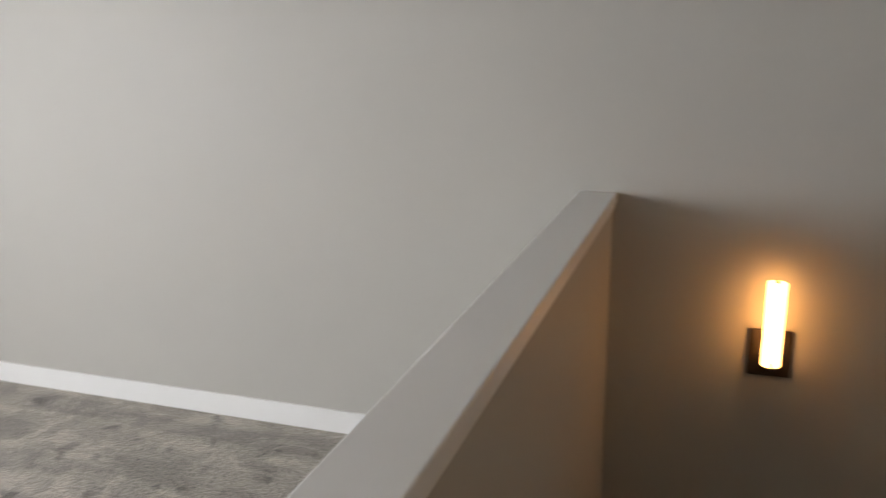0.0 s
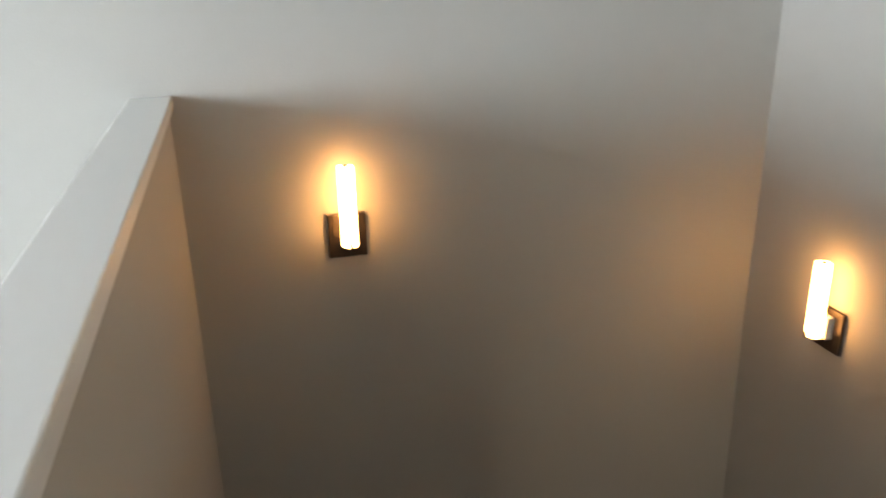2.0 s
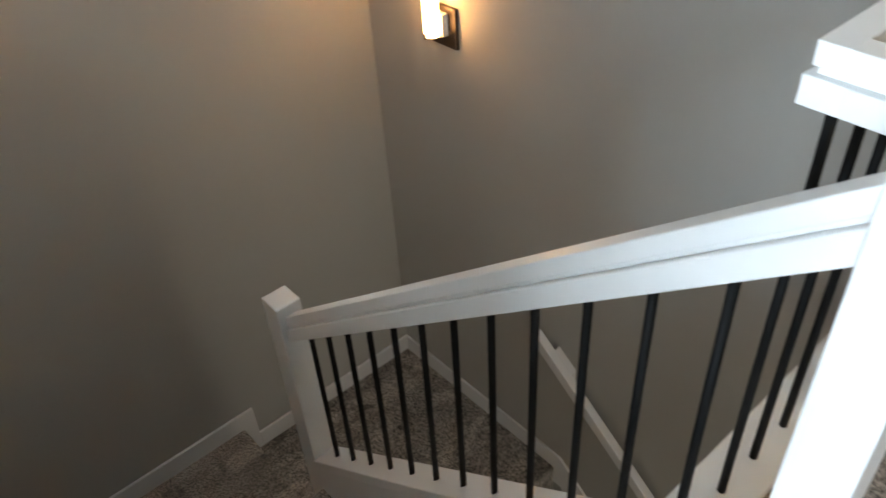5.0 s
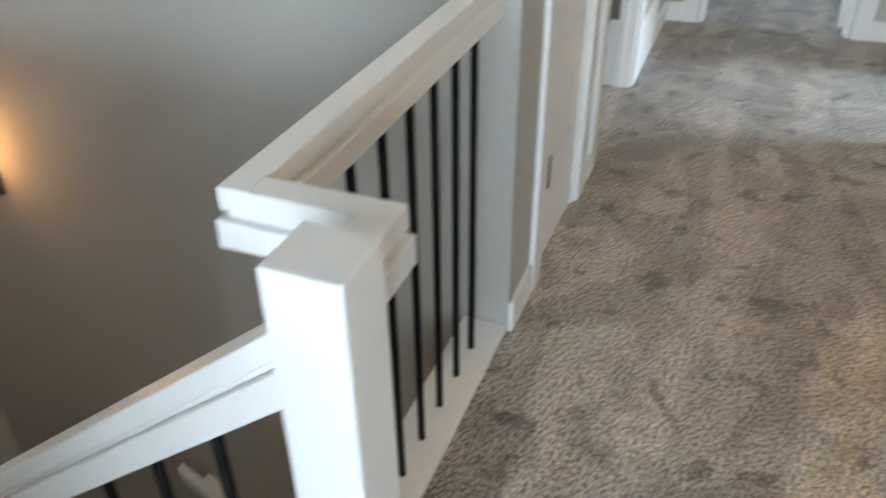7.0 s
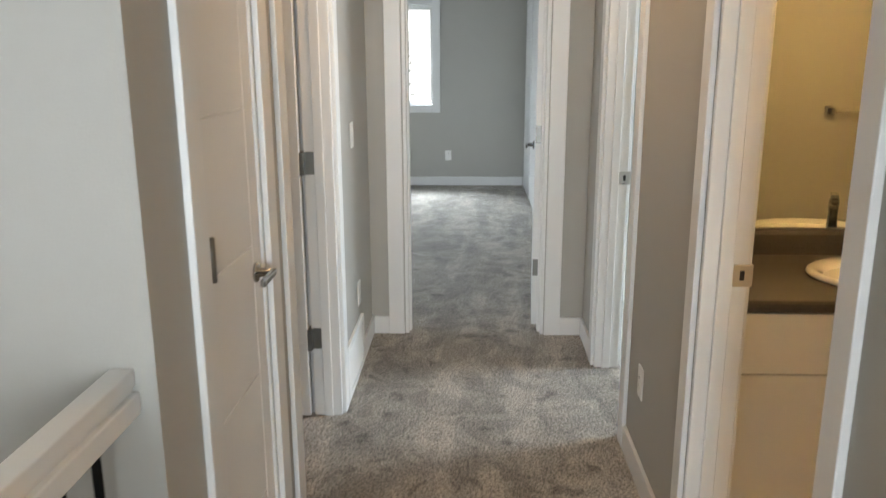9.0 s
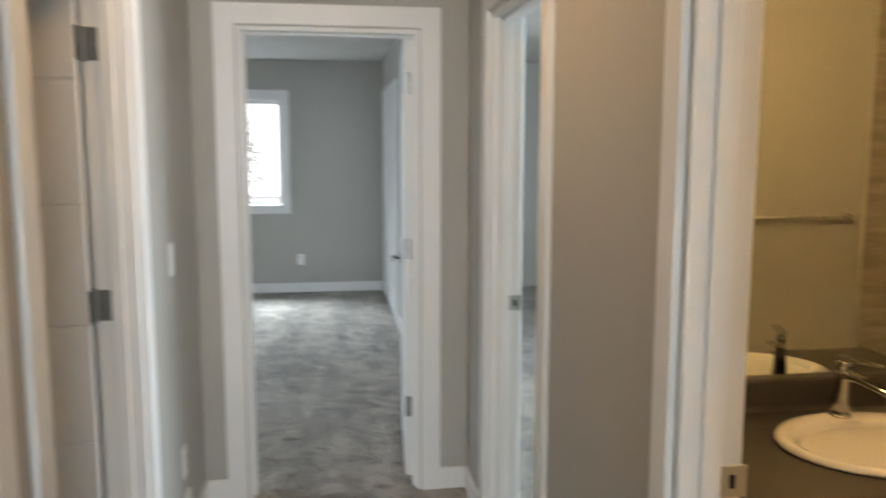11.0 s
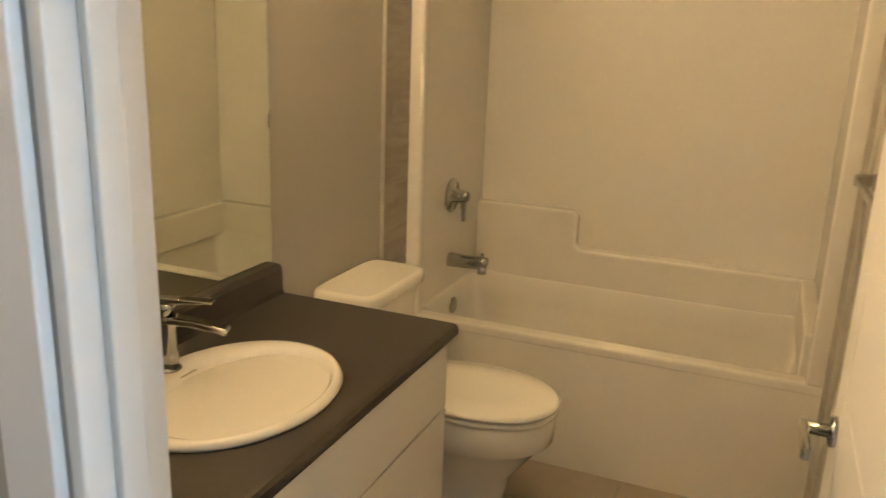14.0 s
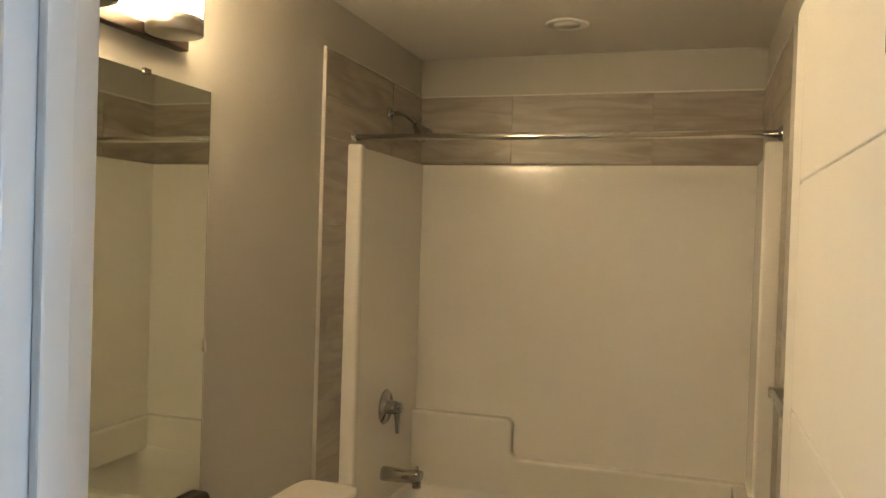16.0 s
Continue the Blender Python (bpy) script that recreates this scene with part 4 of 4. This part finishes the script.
shower = thing("showerhead", XM - 0.02, -2.81, 2.12, "chrome shower head on curved arm", "shower head")
part("flange", lathe([(0.030, 0), (0.028, 0.006), (0.012, 0.010)], Matrix.Translation((XM - 0.012, -2.81, 2.125)) @ pose(0, 0, 0, 0, -90, 0), 24), CHROME, shower)
part("arm", tube([(XM - 0.012, -2.81, 2.125), (XM - 0.05, -2.81, 2.128), (XM - 0.085, -2.81, 2.118), (XM - 0.115, -2.81, 2.095), (XM - 0.135, -2.81, 2.072)], 0.0095), CHROME, shower)
part("head", lathe([(0.014, 0), (0.018, 0.012), (0.026, 0.03), (0.040, 0.052), (0.043, 0.062), (0.040, 0.068)], Matrix.Translation((XM - 0.128, -2.81, 2.080)) @ pose(0, 0, 0, 0, 180 + 35, 0), 28), CHROME, shower)

rod = thing("curtain_rod", 2.64, -2.465, 1.982, "straight chrome shower curtain rod", "curtain rod")
part("bar", tube([(XT + 0.01, -2.465, 1.982), (XM - 0.01, -2.465, 1.982)], 0.0125, 18), BRIGHT, rod)
for x, s in ((XM - 0.001, -90), (XT + 0.001, 90)):
    part("end_flange", lathe([(0.028, 0), (0.027, 0.012), (0.016, 0.022)], Matrix.Translation((x, -2.465, 1.982)) @ pose(0, 0, 0, 0, s, 0), 24), CHROME, rod)

towel = thing("towel_bar", XT, -1.8, 1.217, "brushed nickel towel bar on bathroom wall", "towel bar")
part("bar", tube([(XT + 0.042, -2.13, 1.217), (XT + 0.042, -1.52, 1.217)], 0.009, 14), NICKEL, towel)
for y in (-2.13, -1.52):
    part("post", boxes((XT + 0.001, XT + 0.052, y - 0.012, y + 0.012, 1.202, 1.232), bevel=0.004), NICKEL, towel)
    part("rosette", boxes((XT + 0.001, XT + 0.010, y - 0.024, y + 0.024, 1.193, 1.241), bevel=0.003), NICKEL, towel)

pot = thing("pot_light", 2.64, -2.73, H - 0.008, "white recessed round ceiling pot light, unlit", "ceiling light")
part("trim_ring", lathe([(0.052, -0.004), (0.075, -0.008), (0.082, -0.004), (0.082, -0.0005)], Matrix.Translation((2.64, -2.73, H)), 40), PLASTIC, pot)
part("lens", lathe([(0.050, -0.0065), (0.050, -0.0045)], Matrix.Translation((2.64, -2.73, H)), 32), ACRYLIC, pot, "dull white lens")

# wall tile above and beside the surround
TT = 0.010
tile_wall = structure("wall_tile", boxes((XT + 0.001, XM - 0.001, YT + 0.0005, YT + 0.006, SZ + 0.001, 2.262), (XM - 0.006, XM - 0.0005, YT + 0.006, -2.217, SZ + 0.001, 2.262), (XM - 0.006, XM - 0.0005, TF - 0.01, -2.217, 0.0, SZ + 0.001),
          (XT + 0.0005, XT + 0.006, YT + 0.006, -2.217, SZ + 0.001, 2.262), (XT + 0.0005, XT + 0.006, TF - 0.01, -2.217, 0.0, SZ + 0.001)), GROUT, "veined grey-beige stone-look wall tile with grout", "wall tile")
G = 0.0025


def tile(x0, x1, y0, y1, z0, z1):
    part("tile", boxes((x0, x1, y0, y1, z0, z1), bevel=0.0012, segs=1), TILE, tile_wall)


rows_z = ((SZ + 0.008, 2.094), (2.097, 2.260))
for z0, z1 in rows_z:
    for x0, x1 in ((2.951 + G / 2, XM - TT), (2.341 + G / 2, 2.951 - G / 2), (XT + TT, 2.341 - G / 2)):
        tile(x0, x1, YT + 0.002, YT + TT, z0, z1)
    for xa, xb in ((XM - TT, XM - 0.001), (XT + 0.001, XT + TT)):
        tile(xa, xb, YT + TT, -2.847 - G / 2, z0, z1)
        tile(xa, xb, -2.847 + G / 2, -2.219, z0, z1)
for k in range(7):
    z1 = SZ + 0.005 - k * 0.305
    for xa, xb in ((XM - TT, XM - 0.001), (XT + 0.001, XT + TT)):
        tile(xa, xb, TF - 0.004, -2.219, max(0.0, z1 - 0.305 + G), z1)
for xa, xb in ((XM - 0.013, XM - 0.0005), (XT + 0.0005, XT + 0.013)):
    part("edge_strip", boxes((xa, xb, -2.219, -2.211, 0.0, 2.266), bevel=0.001), EDGE, tile_wall, "metal tile edge strip, paled for its reflection")
part("edge_strip", boxes((XM - 0.013, XM - 0.0005, YT + 0.013, -2.219, 2.2605, 2.2665)), EDGE, tile_wall)
part("edge_strip", boxes((XT + 0.0005, XM - 0.0005, YT + 0.0005, YT + 0.013, 2.2605, 2.2665)), EDGE, tile_wall)
part("edge_strip", boxes((XT + 0.0005, XT + 0.013, YT + 0.013, -2.219, 2.2605, 2.2665)), EDGE, tile_wall)


# ---- outside ----
GRASS = surface("pale_winter_ground", (0.55, 0.56, 0.58), 0.9, grain=0.2, scale=0.4, bump=0.3, bump_scale=3)
# Bark and needles are paled in the colour, as if washed out by glare.
BARK = surface("washed_out_bark", (0.38, 0.37, 0.36), 0.9, grain=0.3, scale=9, bump=0.5, bump_scale=30)
NEEDLE = surface("washed_out_evergreen", (0.50, 0.53, 0.50), 0.8, grain=0.35, scale=5)
FENCE = surface("weathered_fence", (0.42, 0.40, 0.38), 0.85, grain=0.2, scale=3, bump=0.3)
structure("ground", boxes((-400, 600, -500, 500, -3.9, -3.7)), GRASS, "pale open winter ground outside the windows", "ground")
structure("wall_foundation", boxes((LOFT_X - 0.2, XW + TH, -4.2, -4.12, -3.7, -0.25), (LOFT_X - 0.2, XW + TH, 3.76, 3.84, -3.7, -0.25), (LOFT_X - 0.28, LOFT_X - 0.2, -4.2, 3.84, -3.7, -0.25), (XW + TH, XW + TH + 0.08, -4.2, 3.84, -3.7, -0.25)), WALL, "plain painted storey wall below")


def bare_tree(x, y, h):
    ob = thing("tree", x, y, -3.7, "tall tree with sparse crown and washed-out colour outside window", "tree", "trees outside")
    trunk = lathe([(h * 0.022, 0), (h * 0.016, h * 0.3), (h * 0.008, h * 0.75), (h * 0.002, h)], pose(x, y, -3.7), 10)
    for i in range(26):
        a, z = random.uniform(0, 6.28), h * random.uniform(0.25, 0.92)
        ln = (h - z) * random.uniform(0.25, 0.45)
        add_tube(trunk, [(x, y, z - 3.7), (x + ln * 0.5 * math.cos(a), y + ln * 0.5 * math.sin(a), z - 3.7 + ln * 0.3), (x + ln * math.cos(a), y + ln * math.sin(a), z - 3.7 + ln * 0.75)], h * 0.003, 5)
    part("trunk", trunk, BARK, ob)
    crown = bmesh.new()
    for i in range(420):
        z = h * random.uniform(0.25, 1.0)
        r = (h - z) * 0.30 * math.sqrt(random.random()) + 0.1
        a = random.uniform(0, 6.28)
        c = Vector((x + r * math.cos(a), y + r * math.sin(a), z - 3.7))
        vs = [crown.verts.new(c + Vector((random.uniform(-0.2, 0.2), random.uniform(-0.2, 0.2), random.uniform(-0.15, 0.15)))) for _ in range(3)]
        crown.faces.new(vs)
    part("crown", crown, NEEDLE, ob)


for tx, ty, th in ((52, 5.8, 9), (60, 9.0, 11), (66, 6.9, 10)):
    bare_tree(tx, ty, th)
fence = thing("fence", 24, 4, -3.7, "weathered grey board fence across the yard", "fence")
for k in range(60):
    part("board", boxes((24.0, 24.02, -4 + k * 0.3, -4 + k * 0.3 + 0.28, -3.7, -2.0)), FENCE, fence)

SKY_GLOW, _sn, _sl, _sb = node_material("bright_overcast_distance")
_sb.inputs["Emission Color"].default_value, _sb.inputs["Emission Strength"].default_value = (0.92, 0.97, 1.0, 1), 1.6
structure("backdrop", boxes((90, 90.5, -70, 80, -3.7, 60)), SKY_GLOW, "pale overcast distance beyond the yard", "backdrop")
